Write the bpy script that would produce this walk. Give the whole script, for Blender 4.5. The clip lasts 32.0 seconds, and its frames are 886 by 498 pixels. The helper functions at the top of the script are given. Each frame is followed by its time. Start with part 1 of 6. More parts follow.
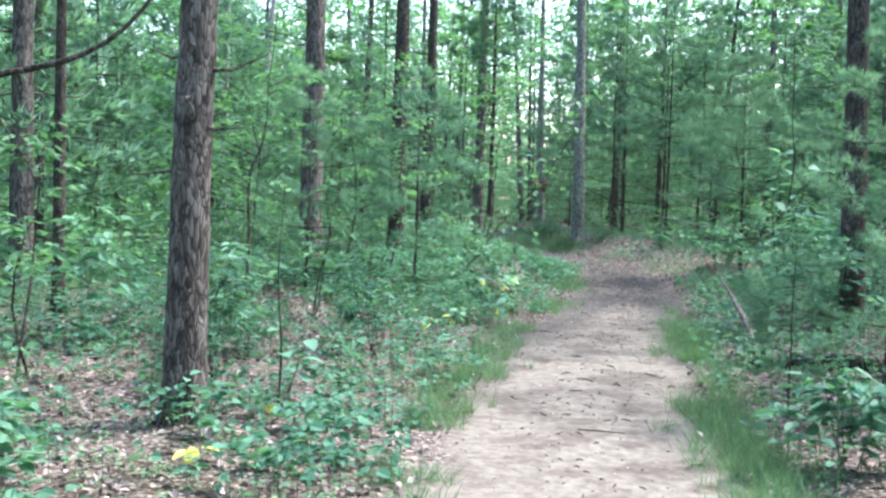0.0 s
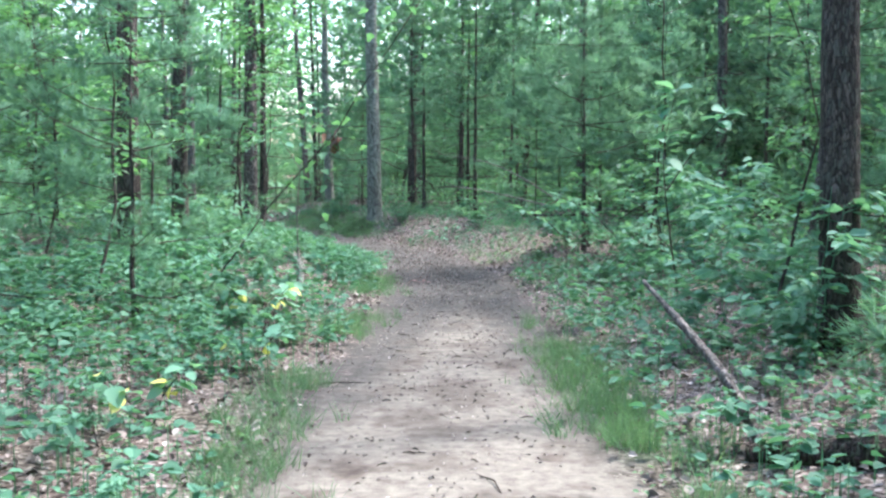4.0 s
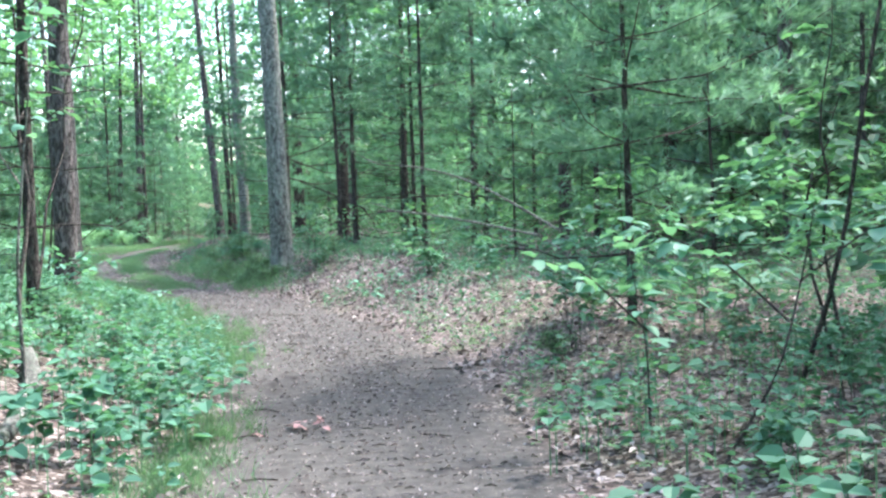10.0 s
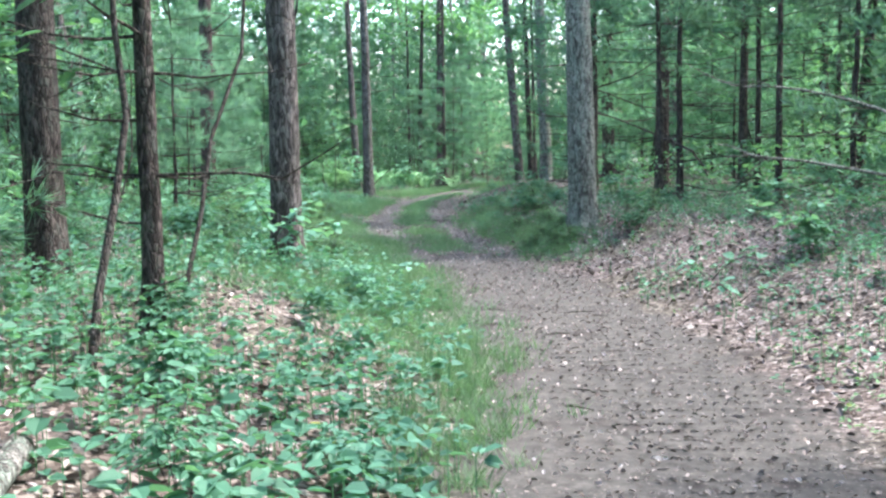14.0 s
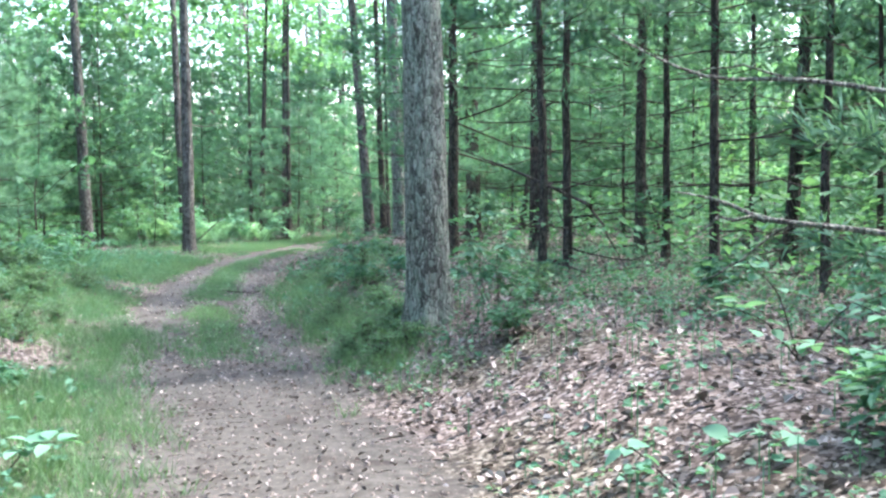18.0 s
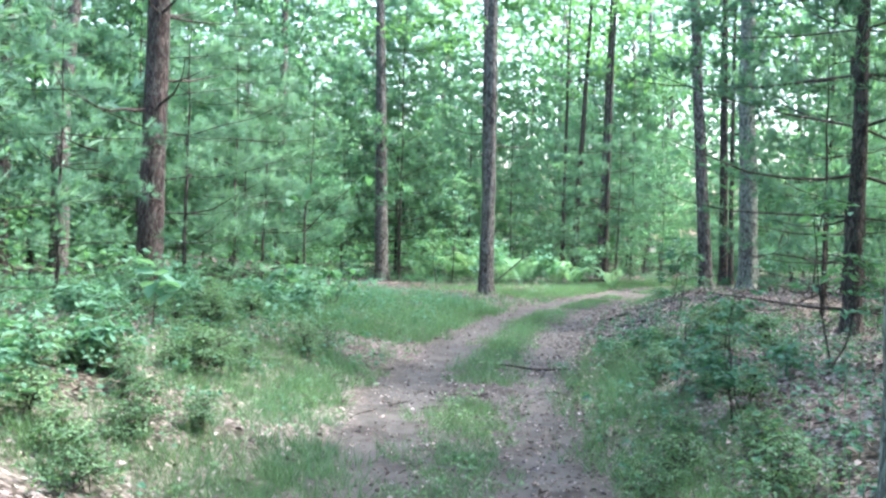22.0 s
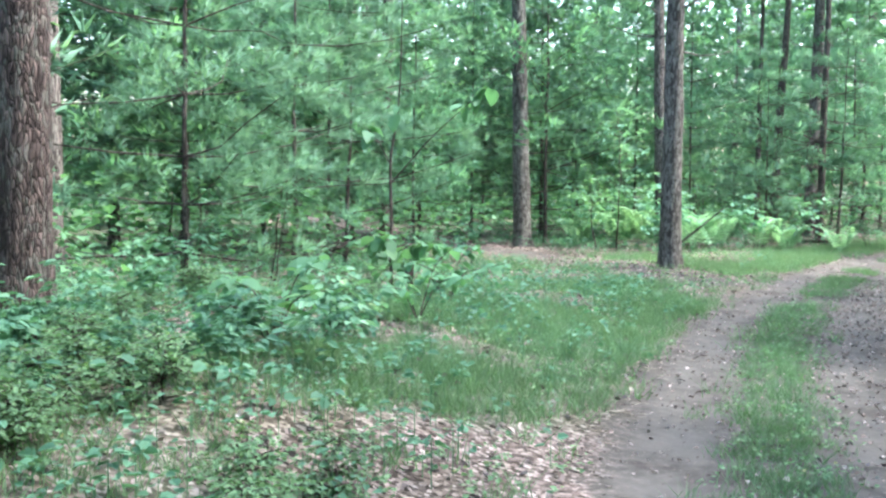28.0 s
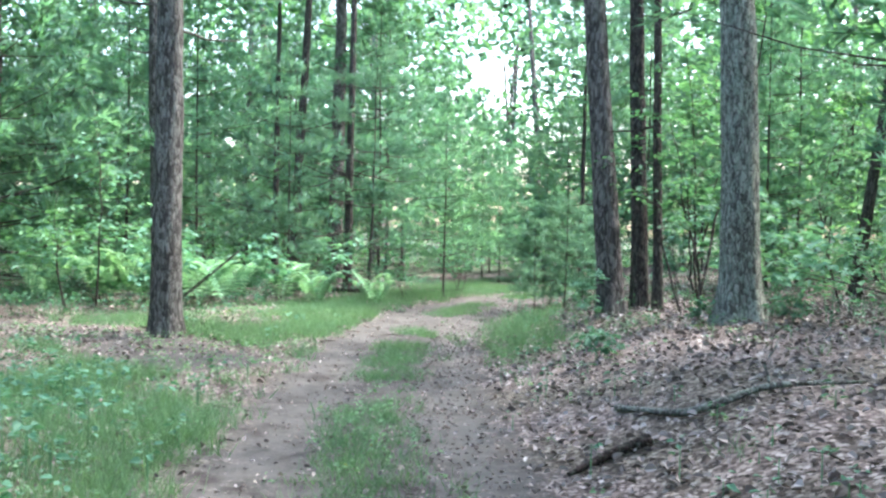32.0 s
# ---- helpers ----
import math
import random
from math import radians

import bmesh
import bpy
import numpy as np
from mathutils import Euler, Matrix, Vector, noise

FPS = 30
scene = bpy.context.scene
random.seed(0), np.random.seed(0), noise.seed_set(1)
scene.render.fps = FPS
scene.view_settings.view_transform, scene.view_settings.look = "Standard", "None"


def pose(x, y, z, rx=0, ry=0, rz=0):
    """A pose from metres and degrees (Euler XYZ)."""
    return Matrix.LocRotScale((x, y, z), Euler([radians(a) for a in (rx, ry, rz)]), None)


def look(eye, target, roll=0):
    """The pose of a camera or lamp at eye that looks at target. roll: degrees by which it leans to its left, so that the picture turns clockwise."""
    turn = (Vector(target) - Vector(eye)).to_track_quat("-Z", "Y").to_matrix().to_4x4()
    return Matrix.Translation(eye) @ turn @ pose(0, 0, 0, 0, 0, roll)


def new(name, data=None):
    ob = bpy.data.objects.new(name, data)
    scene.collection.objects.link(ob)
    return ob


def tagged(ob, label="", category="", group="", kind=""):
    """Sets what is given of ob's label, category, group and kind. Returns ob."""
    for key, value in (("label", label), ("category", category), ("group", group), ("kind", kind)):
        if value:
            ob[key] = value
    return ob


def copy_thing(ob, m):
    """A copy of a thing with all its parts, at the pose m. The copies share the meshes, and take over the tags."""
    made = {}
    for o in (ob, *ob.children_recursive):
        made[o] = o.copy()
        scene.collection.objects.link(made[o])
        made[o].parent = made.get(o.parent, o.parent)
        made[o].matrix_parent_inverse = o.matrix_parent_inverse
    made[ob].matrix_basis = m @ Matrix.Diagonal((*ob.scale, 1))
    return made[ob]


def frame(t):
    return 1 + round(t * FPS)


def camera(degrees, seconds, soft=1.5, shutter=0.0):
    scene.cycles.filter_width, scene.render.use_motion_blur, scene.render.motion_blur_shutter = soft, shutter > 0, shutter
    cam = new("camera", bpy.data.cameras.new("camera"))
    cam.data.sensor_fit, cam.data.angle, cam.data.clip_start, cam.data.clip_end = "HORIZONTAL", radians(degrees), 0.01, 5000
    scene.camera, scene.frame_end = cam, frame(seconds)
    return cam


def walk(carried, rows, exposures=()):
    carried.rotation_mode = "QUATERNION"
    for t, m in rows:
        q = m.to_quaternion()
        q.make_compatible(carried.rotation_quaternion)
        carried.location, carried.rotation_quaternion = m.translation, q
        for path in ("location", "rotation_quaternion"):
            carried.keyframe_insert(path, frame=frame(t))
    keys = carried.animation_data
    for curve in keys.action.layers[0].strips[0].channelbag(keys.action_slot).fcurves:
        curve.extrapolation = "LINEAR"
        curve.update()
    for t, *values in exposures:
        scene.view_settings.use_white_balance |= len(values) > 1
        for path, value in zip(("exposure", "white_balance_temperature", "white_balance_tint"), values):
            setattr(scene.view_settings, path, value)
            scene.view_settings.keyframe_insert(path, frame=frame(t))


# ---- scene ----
cam = camera(48.0, 32.0, soft=2.5)
PATH = [
    (0, (2.756, -7.11, 1.687), (2.157, -5.205, 1.582), 1.6),
    (0.5, (2.423, -6.545, 1.643), (1.795, -4.651, 1.509), 4.3),
    (1, (2.252, -5.995, 1.587), (1.598, -4.111, 1.435), 2.2),
    (1.5, (2.083, -5.241, 1.567), (1.605, -3.304, 1.426), 3.4),
    (2, (1.938, -4.54, 1.55), (1.632, -2.573, 1.358), 1.7),
    (2.5, (1.874, -3.859, 1.565), (1.612, -1.882, 1.416), 3.6),
    (3, (1.777, -3.271, 1.538), (1.575, -1.285, 1.412), 2.5),
    (3.5, (1.707, -2.651, 1.529), (1.522, -0.665, 1.388), 1.5),
    (5.5, (1.353, 0.463, 1.479), (1.163, 2.451, 1.372), -4.1),
    (6, (1.259, 1.174, 1.476), (1.128, 3.168, 1.389), -0.1),
    (6.5, (1.186, 1.865, 1.471), (1.063, 3.853, 1.293), -2.7),
    (7, (1.139, 2.547, 1.477), (1.039, 4.541, 1.37), 1.1),
    (7.5, (1.053, 3.165, 1.461), (0.968, 5.16, 1.366), 0.2),
    (8, (1.045, 3.84, 1.47), (0.886, 5.831, 1.384), 0.5),
    (8.5, (1.021, 4.463, 1.464), (0.865, 6.455, 1.378), 0.5),
    (9, (1.096, 5.101, 1.461), (1.001, 7.098, 1.416), 0.5),
    (9.5, (1.033, 5.711, 1.432), (0.984, 7.71, 1.402), 2.6),
    (10, (1.135, 6.181, 1.466), (1.047, 8.177, 1.373), -2.0),
    (10.5, (1.098, 6.856, 1.489), (0.849, 8.84, 1.443), 3.5),
    (11, (1.098, 7.506, 1.472), (0.704, 9.463, 1.354), -3.6),
    (11.5, (1.023, 8.116, 1.475), (0.473, 10.034, 1.33), 0.8),
    (12, (0.875, 8.69, 1.467), (0.152, 10.545, 1.281), -0.2),
    (12.5, (0.798, 9.268, 1.448), (0.092, 11.131, 1.274), 3.8),
    (13, (0.626, 9.819, 1.461), (-0.048, 11.693, 1.28), 3.8),
    (13.5, (0.48, 10.346, 1.45), (-0.173, 12.226, 1.246), 0.4),
    (15.5, (-0.446, 12.665, 1.512), (-1.158, 14.527, 1.348), -2.5),
    (16, (-0.496, 13.441, 1.522), (-1.157, 15.319, 1.34), -0.7),
    (16.5, (-0.559, 14.179, 1.523), (-1.021, 16.117, 1.351), -1.9),
    (17, (-0.541, 14.872, 1.501), (-0.901, 16.834, 1.36), -1.5),
    (17.5, (-0.611, 15.515, 1.48), (-0.994, 17.474, 1.343), 0.8),
    (18, (-0.668, 16.176, 1.47), (-1.102, 18.125, 1.372), -0.6),
    (18.5, (-0.948, 16.94, 1.492), (-1.605, 18.828, 1.427), 0.4),
    (19, (-1.142, 17.515, 1.513), (-1.945, 19.347, 1.456), -1.5),
    (19.5, (-1.358, 18.22, 1.513), (-2.256, 20.006, 1.438), -0.1),
    (20, (-1.571, 18.803, 1.506), (-2.453, 20.594, 1.388), -1.4),
    (20.5, (-1.721, 19.38, 1.492), (-2.586, 21.179, 1.368), 2.1),
    (21, (-1.982, 19.989, 1.514), (-2.846, 21.79, 1.421), 0.8),
    (21.5, (-2.196, 20.577, 1.511), (-3.03, 22.394, 1.469), -0.2),
    (22, (-2.523, 21.087, 1.511), (-3.544, 22.807, 1.479), 1.5),
    (22.5, (-2.982, 21.714, 1.508), (-4.146, 23.338, 1.43), 0.7),
    (23, (-3.431, 22.284, 1.518), (-4.682, 23.843, 1.445), 1.1),
    (23.5, (-3.756, 22.707, 1.542), (-5.008, 24.259, 1.401), -1.0),
    (24, (-4.029, 23.228, 1.573), (-5.278, 24.782, 1.418), -0.3),
    (24.5, (-4.359, 23.649, 1.578), (-5.631, 25.186, 1.433), -0.8),
    (26.5, (-5.412, 25.275, 1.536), (-6.75, 26.752, 1.36), 0.2),
    (27, (-5.747, 25.788, 1.525), (-7.037, 27.31, 1.387), -0.7),
    (27.5, (-6.096, 26.535, 1.509), (-7.379, 28.062, 1.36), -0.6),
    (28, (-6.426, 27.149, 1.483), (-7.687, 28.696, 1.348), 0.4),
    (28.5, (-6.765, 28.021, 1.39), (-7.925, 29.646, 1.278), -0.2),
    (29, (-7.125, 28.703, 1.372), (-8.264, 30.343, 1.256), 3.0),
    (29.5, (-7.439, 29.39, 1.354), (-8.484, 31.092, 1.255), 0.8),
    (30, (-7.713, 29.961, 1.388), (-8.706, 31.696, 1.306), 1.7),
    (30.5, (-7.978, 30.453, 1.382), (-8.847, 32.25, 1.254), -0.3),
    (31, (-8.176, 31.053, 1.361), (-8.84, 32.934, 1.216), 0.8),
    (31.5, (-8.411, 31.47, 1.366), (-9.006, 33.378, 1.281), 1.0),
    (32, (-8.593, 31.921, 1.342), (-8.994, 33.88, 1.307), 1.1),
]
walk(cam, [(t, look(eye, target, roll)) for t, eye, target, roll in PATH], exposures=[(0, 2.48, 6100, 16), (2, 2.42, 6100, 16), (3.5, 2.5, 6100, 16), (6, 2.85, 6100, 16), (9, 2.9, 6100, 16), (11, 2.86, 6100, 16), (13, 2.68, 6100, 16), (15.5, 2.68, 6250, 17), (17, 2.8, 6250, 17), (19, 3.06, 6250, 17), (22, 3.0, 6250, 17), (24.5, 2.9, 6250, 16), (27, 3.04, 6300, 15), (29, 3.02, 6300, 15), (32, 2.93, 6300, 15)])

# ---------------------------------------------------------------- light
SUN_ELEV, SUN_AZ = radians(58), radians(55)      # azimuth clockwise from +y
world = bpy.data.worlds.new("sky")
scene.world = world
world.use_nodes = True
wn = world.node_tree
sky = wn.nodes.new("ShaderNodeTexSky")
sky.sky_type, sky.sun_disc = "NISHITA", False
sky.sun_elevation, sky.sun_rotation = SUN_ELEV, SUN_AZ
sky.air_density, sky.dust_density, sky.ozone_density = 1.2, 3.0, 1.0
wn.links.new(sky.outputs[0], wn.nodes["Background"].inputs[0])
wn.nodes["Background"].inputs[1].default_value = 0.15
sun_data = bpy.data.lights.new("sun", "SUN")
sun_data.energy, sun_data.angle, sun_data.color = 1.95, radians(5), (1.0, 0.96, 0.9)
sun_dir = Vector((math.sin(SUN_AZ) * math.cos(SUN_ELEV), math.cos(SUN_AZ) * math.cos(SUN_ELEV), math.sin(SUN_ELEV)))
sun = new("sun", sun_data)
sun.matrix_world = look(sun_dir * 60, (0, 0, 0))

# ---------------------------------------------------------------- materials
def nodes_of(name):
    m = bpy.data.materials.new(name)
    m.use_nodes = True
    nt = m.node_tree
    return m, nt, nt.nodes["Principled BSDF"]


def put_node(nt, kind, **values):
    n = nt.nodes.new(kind)
    for key, v in values.items():
        if key in n.inputs:
            n.inputs[key].default_value = v
    return n


def ramp(nt, stops, source, interpolation="LINEAR"):
    r = nt.nodes.new("ShaderNodeValToRGB")
    r.color_ramp.interpolation = interpolation
    els = r.color_ramp.elements
    while len(els) < len(stops):
        els.new(0.5)
    for e, (p, c) in zip(els, stops):
        e.position = p
        e.color = (*c, 1) if len(c) == 3 else c
    nt.links.new(source, r.inputs[0])
    return r.outputs[0]


def mix(nt, a, b, fac, kind="MIX"):
    n = nt.nodes.new("ShaderNodeMix")
    n.data_type, n.blend_type = "RGBA", kind
    for sock, v in ((n.inputs[6], a), (n.inputs[7], b), (n.inputs[0], fac)):
        if isinstance(v, (int, float)):
            sock.default_value = v
        elif isinstance(v, tuple):
            sock.default_value = (*v, 1)
        else:
            nt.links.new(v, sock)
    return n.outputs[2]


def calc(nt, op, a, b=0.0, c=0.0, clamp=False):
    n = nt.nodes.new("ShaderNodeMath")
    n.operation, n.use_clamp = op, clamp
    for sock, v in zip(n.inputs, (a, b, c)):
        if isinstance(v, (int, float)):
            sock.default_value = v
        else:
            nt.links.new(v, sock)
    return n.outputs[0]


def step_down(nt, v, lo, hi):
    """1 below lo, 0 above hi."""
    n = nt.nodes.new("ShaderNodeMapRange")
    n.interpolation_type = "SMOOTHSTEP"
    n.inputs[1].default_value, n.inputs[2].default_value = lo, hi
    n.inputs[3].default_value, n.inputs[4].default_value = 1.0, 0.0
    nt.links.new(v, n.inputs[0])
    return n.outputs[0]


def noise_of(nt, scale, detail=3.0, coords=None, rough=0.55):
    n = put_node(nt, "ShaderNodeTexNoise", Scale=scale, Detail=detail, Roughness=rough)
    if coords is None:
        coords = nt.nodes.new("ShaderNodeNewGeometry").outputs["Position"]
    nt.links.new(coords, n.inputs["Vector"])
    return n.outputs["Fac"]


def foliage_material(name, dark, mid, light, gloss=0.55, see_through=0.35, spot=None, island=0.65):
    """Leaves: colour varies leaf by leaf and plant by plant; thin, so that light shines through."""
    m, nt, bsdf = nodes_of(name)
    geo = nt.nodes.new("ShaderNodeNewGeometry")
    info = nt.nodes.new("ShaderNodeObjectInfo")
    v = calc(nt, "ADD", calc(nt, "MULTIPLY", geo.outputs["Random Per Island"], island), calc(nt, "MULTIPLY", info.outputs["Random"], 1.0 - island))
    stops = [(0.0, dark), (0.5, mid), (0.93, light)]
    if spot:
        stops += [(0.965, light), (0.985, spot)]
    col = ramp(nt, stops, v)
    blotch = noise_of(nt, 0.9, 2.0)
    col = mix(nt, col, (0.72, 0.86, 0.78), calc(nt, "MULTIPLY", blotch, 0.35), "MULTIPLY")
    drift = step_down(nt, noise_of(nt, 0.33, 3.0), 0.42, 0.6)
    col = mix(nt, col, mix(nt, col, (1.2, 1.04, 0.88), 1.0, "MULTIPLY"), calc(nt, "MULTIPLY", drift, 0.5))
    faded = put_node(nt, "ShaderNodeHueSaturation", Saturation=0.9)
    nt.links.new(col, faded.inputs["Color"])
    col = faded.outputs[0]
    nt.links.new(col, bsdf.inputs["Base Color"])
    bsdf.inputs["Roughness"].default_value = gloss
    bsdf.inputs["Specular IOR Level"].default_value = 0.2
    tr = nt.nodes.new("ShaderNodeBsdfTranslucent")
    tr_col = mix(nt, col, (1.3, 1.4, 0.8), 1.0, "MULTIPLY")
    nt.links.new(tr_col, tr.inputs[0])
    sh = nt.nodes.new("ShaderNodeMixShader")
    sh.inputs[0].default_value = see_through
    nt.links.new(bsdf.outputs[0], sh.inputs[1])
    nt.links.new(tr.outputs[0], sh.inputs[2])
    nt.links.new(sh.outputs[0], nt.nodes["Material Output"].inputs[0])
    return m


def bark_material(name, furrow, plate, lichen, lichen_amount, scale=1.0, tall=0.3):
    """Bark of upright plates with dark cracks between them, patched with lichen."""
    m, nt, bsdf = nodes_of(name)
    tex = nt.nodes.new("ShaderNodeTexCoord")
    mp = nt.nodes.new("ShaderNodeMapping")
    mp.inputs["Scale"].default_value = (1, 1, tall)
    nt.links.new(tex.outputs["Object"], mp.inputs[0])
    warp = put_node(nt, "ShaderNodeTexNoise", Scale=9.0, Detail=3.0)
    nt.links.new(mp.outputs[0], warp.inputs["Vector"])
    bent = mix(nt, mp.outputs[0], warp.outputs["Color"], 0.085)
    cells, edges = put_node(nt, "ShaderNodeTexVoronoi", Scale=46.0 * scale), put_node(nt, "ShaderNodeTexVoronoi", Scale=46.0 * scale)
    edges.feature = "DISTANCE_TO_EDGE"
    for c in (cells, edges):
        nt.links.new(bent, c.inputs["Vector"])
    split = nt.nodes.new("ShaderNodeSeparateColor")
    nt.links.new(cells.outputs["Color"], split.inputs[0])
    grain = noise_of(nt, 85 * scale, 5.0, mp.outputs[0], 0.75)
    flake = noise_of(nt, 22 * scale, 4.0, mp.outputs[0], 0.7)
    broad = noise_of(nt, 1.6, 3.0, tex.outputs["Object"])
    lo, hi = tuple(c * 0.45 for c in plate), tuple(min(1, c * 2.0) for c in plate)
    tone = calc(nt, "ADD", calc(nt, "MULTIPLY", split.outputs[0], 0.34), calc(nt, "ADD", calc(nt, "MULTIPLY", grain, 0.36), calc(nt, "MULTIPLY", flake, 0.3)))
    col = ramp(nt, [(0.34, lo), (0.5, plate), (0.66, hi)], tone)
    grown = calc(nt, "SUBTRACT", 1.0, step_down(nt, calc(nt, "ADD", calc(nt, "MULTIPLY", flake, 0.42), calc(nt, "ADD", calc(nt, "MULTIPLY", broad, 0.25), calc(nt, "MULTIPLY", split.outputs[1], 0.36))), 0.57 - 0.16 * lichen_amount, 0.68 - 0.16 * lichen_amount))
    col = mix(nt, col, lichen, calc(nt, "MULTIPLY", grown, 0.55))
    crack = step_down(nt, calc(nt, "ADD", edges.outputs["Distance"], calc(nt, "MULTIPLY", calc(nt, "SUBTRACT", flake, 0.5), 0.6)), -0.02, 0.15)
    col = mix(nt, col, furrow, calc(nt, "MULTIPLY", crack, 0.8))
    col = mix(nt, col, (0.6, 0.58, 0.56), calc(nt, "MULTIPLY", step_down(nt, broad, 0.35, 0.6), 0.4), "MULTIPLY")
    nt.links.new(col, bsdf.inputs["Base Color"])
    bsdf.inputs["Roughness"].default_value = 0.9
    bsdf.inputs["Specular IOR Level"].default_value = 0.15
    bump = put_node(nt, "ShaderNodeBump", Strength=1.0, Distance=0.03)
    nt.links.new(calc(nt, "ADD", calc(nt, "MINIMUM", edges.outputs["Distance"], 0.25), calc(nt, "MULTIPLY", grain, 0.12)), bump.inputs["Height"])
    nt.links.new(bump.outputs[0], bsdf.inputs["Normal"])
    return m


NEEDLES = foliage_material("pine_needles", (0.067, 0.179, 0.137), (0.106, 0.263, 0.196), (0.157, 0.358, 0.263), 0.6, 0.42, None, 0.4)
FAR_LEAVES = foliage_material("far_woodland_leaves", (0.06, 0.175, 0.115), (0.1, 0.26, 0.165), (0.15, 0.36, 0.21), 0.6, 0.45, None, 0.35)
NEEDLES_LIGHT = foliage_material("young_pine_needles", (0.073, 0.202, 0.134), (0.112, 0.302, 0.196), (0.168, 0.414, 0.263), 0.6, 0.45, None, 0.4)
LEAVES = foliage_material("maple_leaves", (0.042, 0.13, 0.075), (0.07, 0.205, 0.11), (0.12, 0.30, 0.155), 0.55, 0.42)
# brighter, yellower copy of LEAVES: sunlight through the leaves is put into the colour
LEAVES_SUNNY = foliage_material("sunlit_canopy_leaves", (0.05, 0.155, 0.072), (0.085, 0.245, 0.11), (0.14, 0.35, 0.15), 0.42, 0.45)
HERBS = foliage_material("ground_cover_leaves", (0.034, 0.115, 0.075), (0.058, 0.187, 0.119), (0.102, 0.272, 0.178), 0.55, 0.38, (0.323, 0.357, 0.085))
BROAD = foliage_material("broad_leaves", (0.065, 0.195, 0.13), (0.105, 0.28, 0.19), (0.165, 0.37, 0.26), 0.55, 0.38, (0.42, 0.48, 0.12))
HEATH = foliage_material("heath_leaves", (0.05, 0.125, 0.07), (0.085, 0.195, 0.105), (0.14, 0.29, 0.15), 0.6, 0.4, (0.2, 0.24, 0.1))
FERN = foliage_material("fern_fronds", (0.12, 0.27, 0.18), (0.2, 0.4, 0.28), (0.32, 0.54, 0.42), 0.55, 0.4)
GRASS = foliage_material("grass_blades", (0.048, 0.115, 0.064), (0.082, 0.182, 0.1), (0.138, 0.27, 0.15), 0.6, 0.4, (0.28, 0.26, 0.14))
YELLOW = foliage_material("yellow_leaves", (0.45, 0.42, 0.06), (0.62, 0.6, 0.12), (0.7, 0.7, 0.25), 0.45, 0.35)
BARK_BROWN = bark_material("brown_furrowed_bark", (0.022, 0.019, 0.017), (0.105, 0.094, 0.086), (0.19, 0.19, 0.17), 0.4, 0.85, 0.28)
BARK_GREY = bark_material("grey_lichen_bark", (0.03, 0.03, 0.027), (0.17, 0.175, 0.152), (0.27, 0.33, 0.27), 0.8, 1.05, 0.36)
BARK_DARK = bark_material("dark_pine_bark", (0.02, 0.017, 0.015), (0.07, 0.06, 0.052), (0.09, 0.10, 0.085), 0.2, 1.2)
BARK_RED = bark_material("reddish_pine_bark", (0.016, 0.012, 0.011), (0.07, 0.055, 0.049), (0.12, 0.13, 0.11), 0.25, 1.1, 0.28)
BARK_PATCHY = bark_material("pale_patched_bark", (0.03, 0.026, 0.024), (0.088, 0.084, 0.075), (0.2, 0.21, 0.185), 0.45, 0.8, 0.3)
BARK_PALE = bark_material("pale_smooth_bark", (0.12, 0.12, 0.11), (0.3, 0.3, 0.28), (0.34, 0.37, 0.33), 0.5, 1.4, 0.5)
DEAD = bark_material("bare_dead_wood", (0.05, 0.047, 0.042), (0.15, 0.145, 0.128), (0.19, 0.25, 0.2), 0.6, 1.3)
ROTTEN = bark_material("rotten_wood", (0.012, 0.009, 0.008), (0.04, 0.03, 0.026), (0.07, 0.09, 0.06), 0.2, 1.3)

# fallen leaves: browns, tans and pinkish greys, leaf by leaf
LITTER, _nt, _b = nodes_of("fallen_leaves")
_geo = _nt.nodes.new("ShaderNodeNewGeometry")
_c = ramp(_nt, [(0.0, (0.052, 0.041, 0.035)), (0.35, (0.125, 0.100, 0.086)), (0.62, (0.225, 0.190, 0.168)), (0.88, (0.32, 0.28, 0.252)), (1.0, (0.40, 0.37, 0.345))], _geo.outputs["Random Per Island"])
_nt.links.new(_c, _b.inputs["Base Color"])
_b.inputs["Roughness"].default_value = 0.7

CRUMBS, _nt, _b = nodes_of("leaf_crumbs")
_geo = _nt.nodes.new("ShaderNodeNewGeometry")
_nt.links.new(ramp(_nt, [(0.0, (0.05, 0.043, 0.037)), (0.4, (0.11, 0.096, 0.084)), (0.8, (0.18, 0.16, 0.143)), (1.0, (0.27, 0.245, 0.225))], _geo.outputs["Random Per Island"]), _b.inputs["Base Color"])
_b.inputs["Roughness"].default_value = 0.85
RED_LEAF, _nt, _b = nodes_of("red_dead_leaves")
_nt.links.new(ramp(_nt, [(0.3, (0.15, 0.06, 0.05)), (0.7, (0.30, 0.15, 0.125))], noise_of(_nt, 20)), _b.inputs["Base Color"])
BROWN_LEAF, _nt, _b = nodes_of("brown_dead_leaves")
_nt.links.new(ramp(_nt, [(0.3, (0.07, 0.035, 0.02)), (0.7, (0.19, 0.10, 0.06))], noise_of(_nt, 20)), _b.inputs["Base Color"])
PALE, _nt, _b = nodes_of("pale_chips")
_nt.links.new(ramp(_nt, [(0.3, (0.3, 0.28, 0.25)), (0.7, (0.45, 0.42, 0.38))], noise_of(_nt, 30)), _b.inputs["Base Color"])

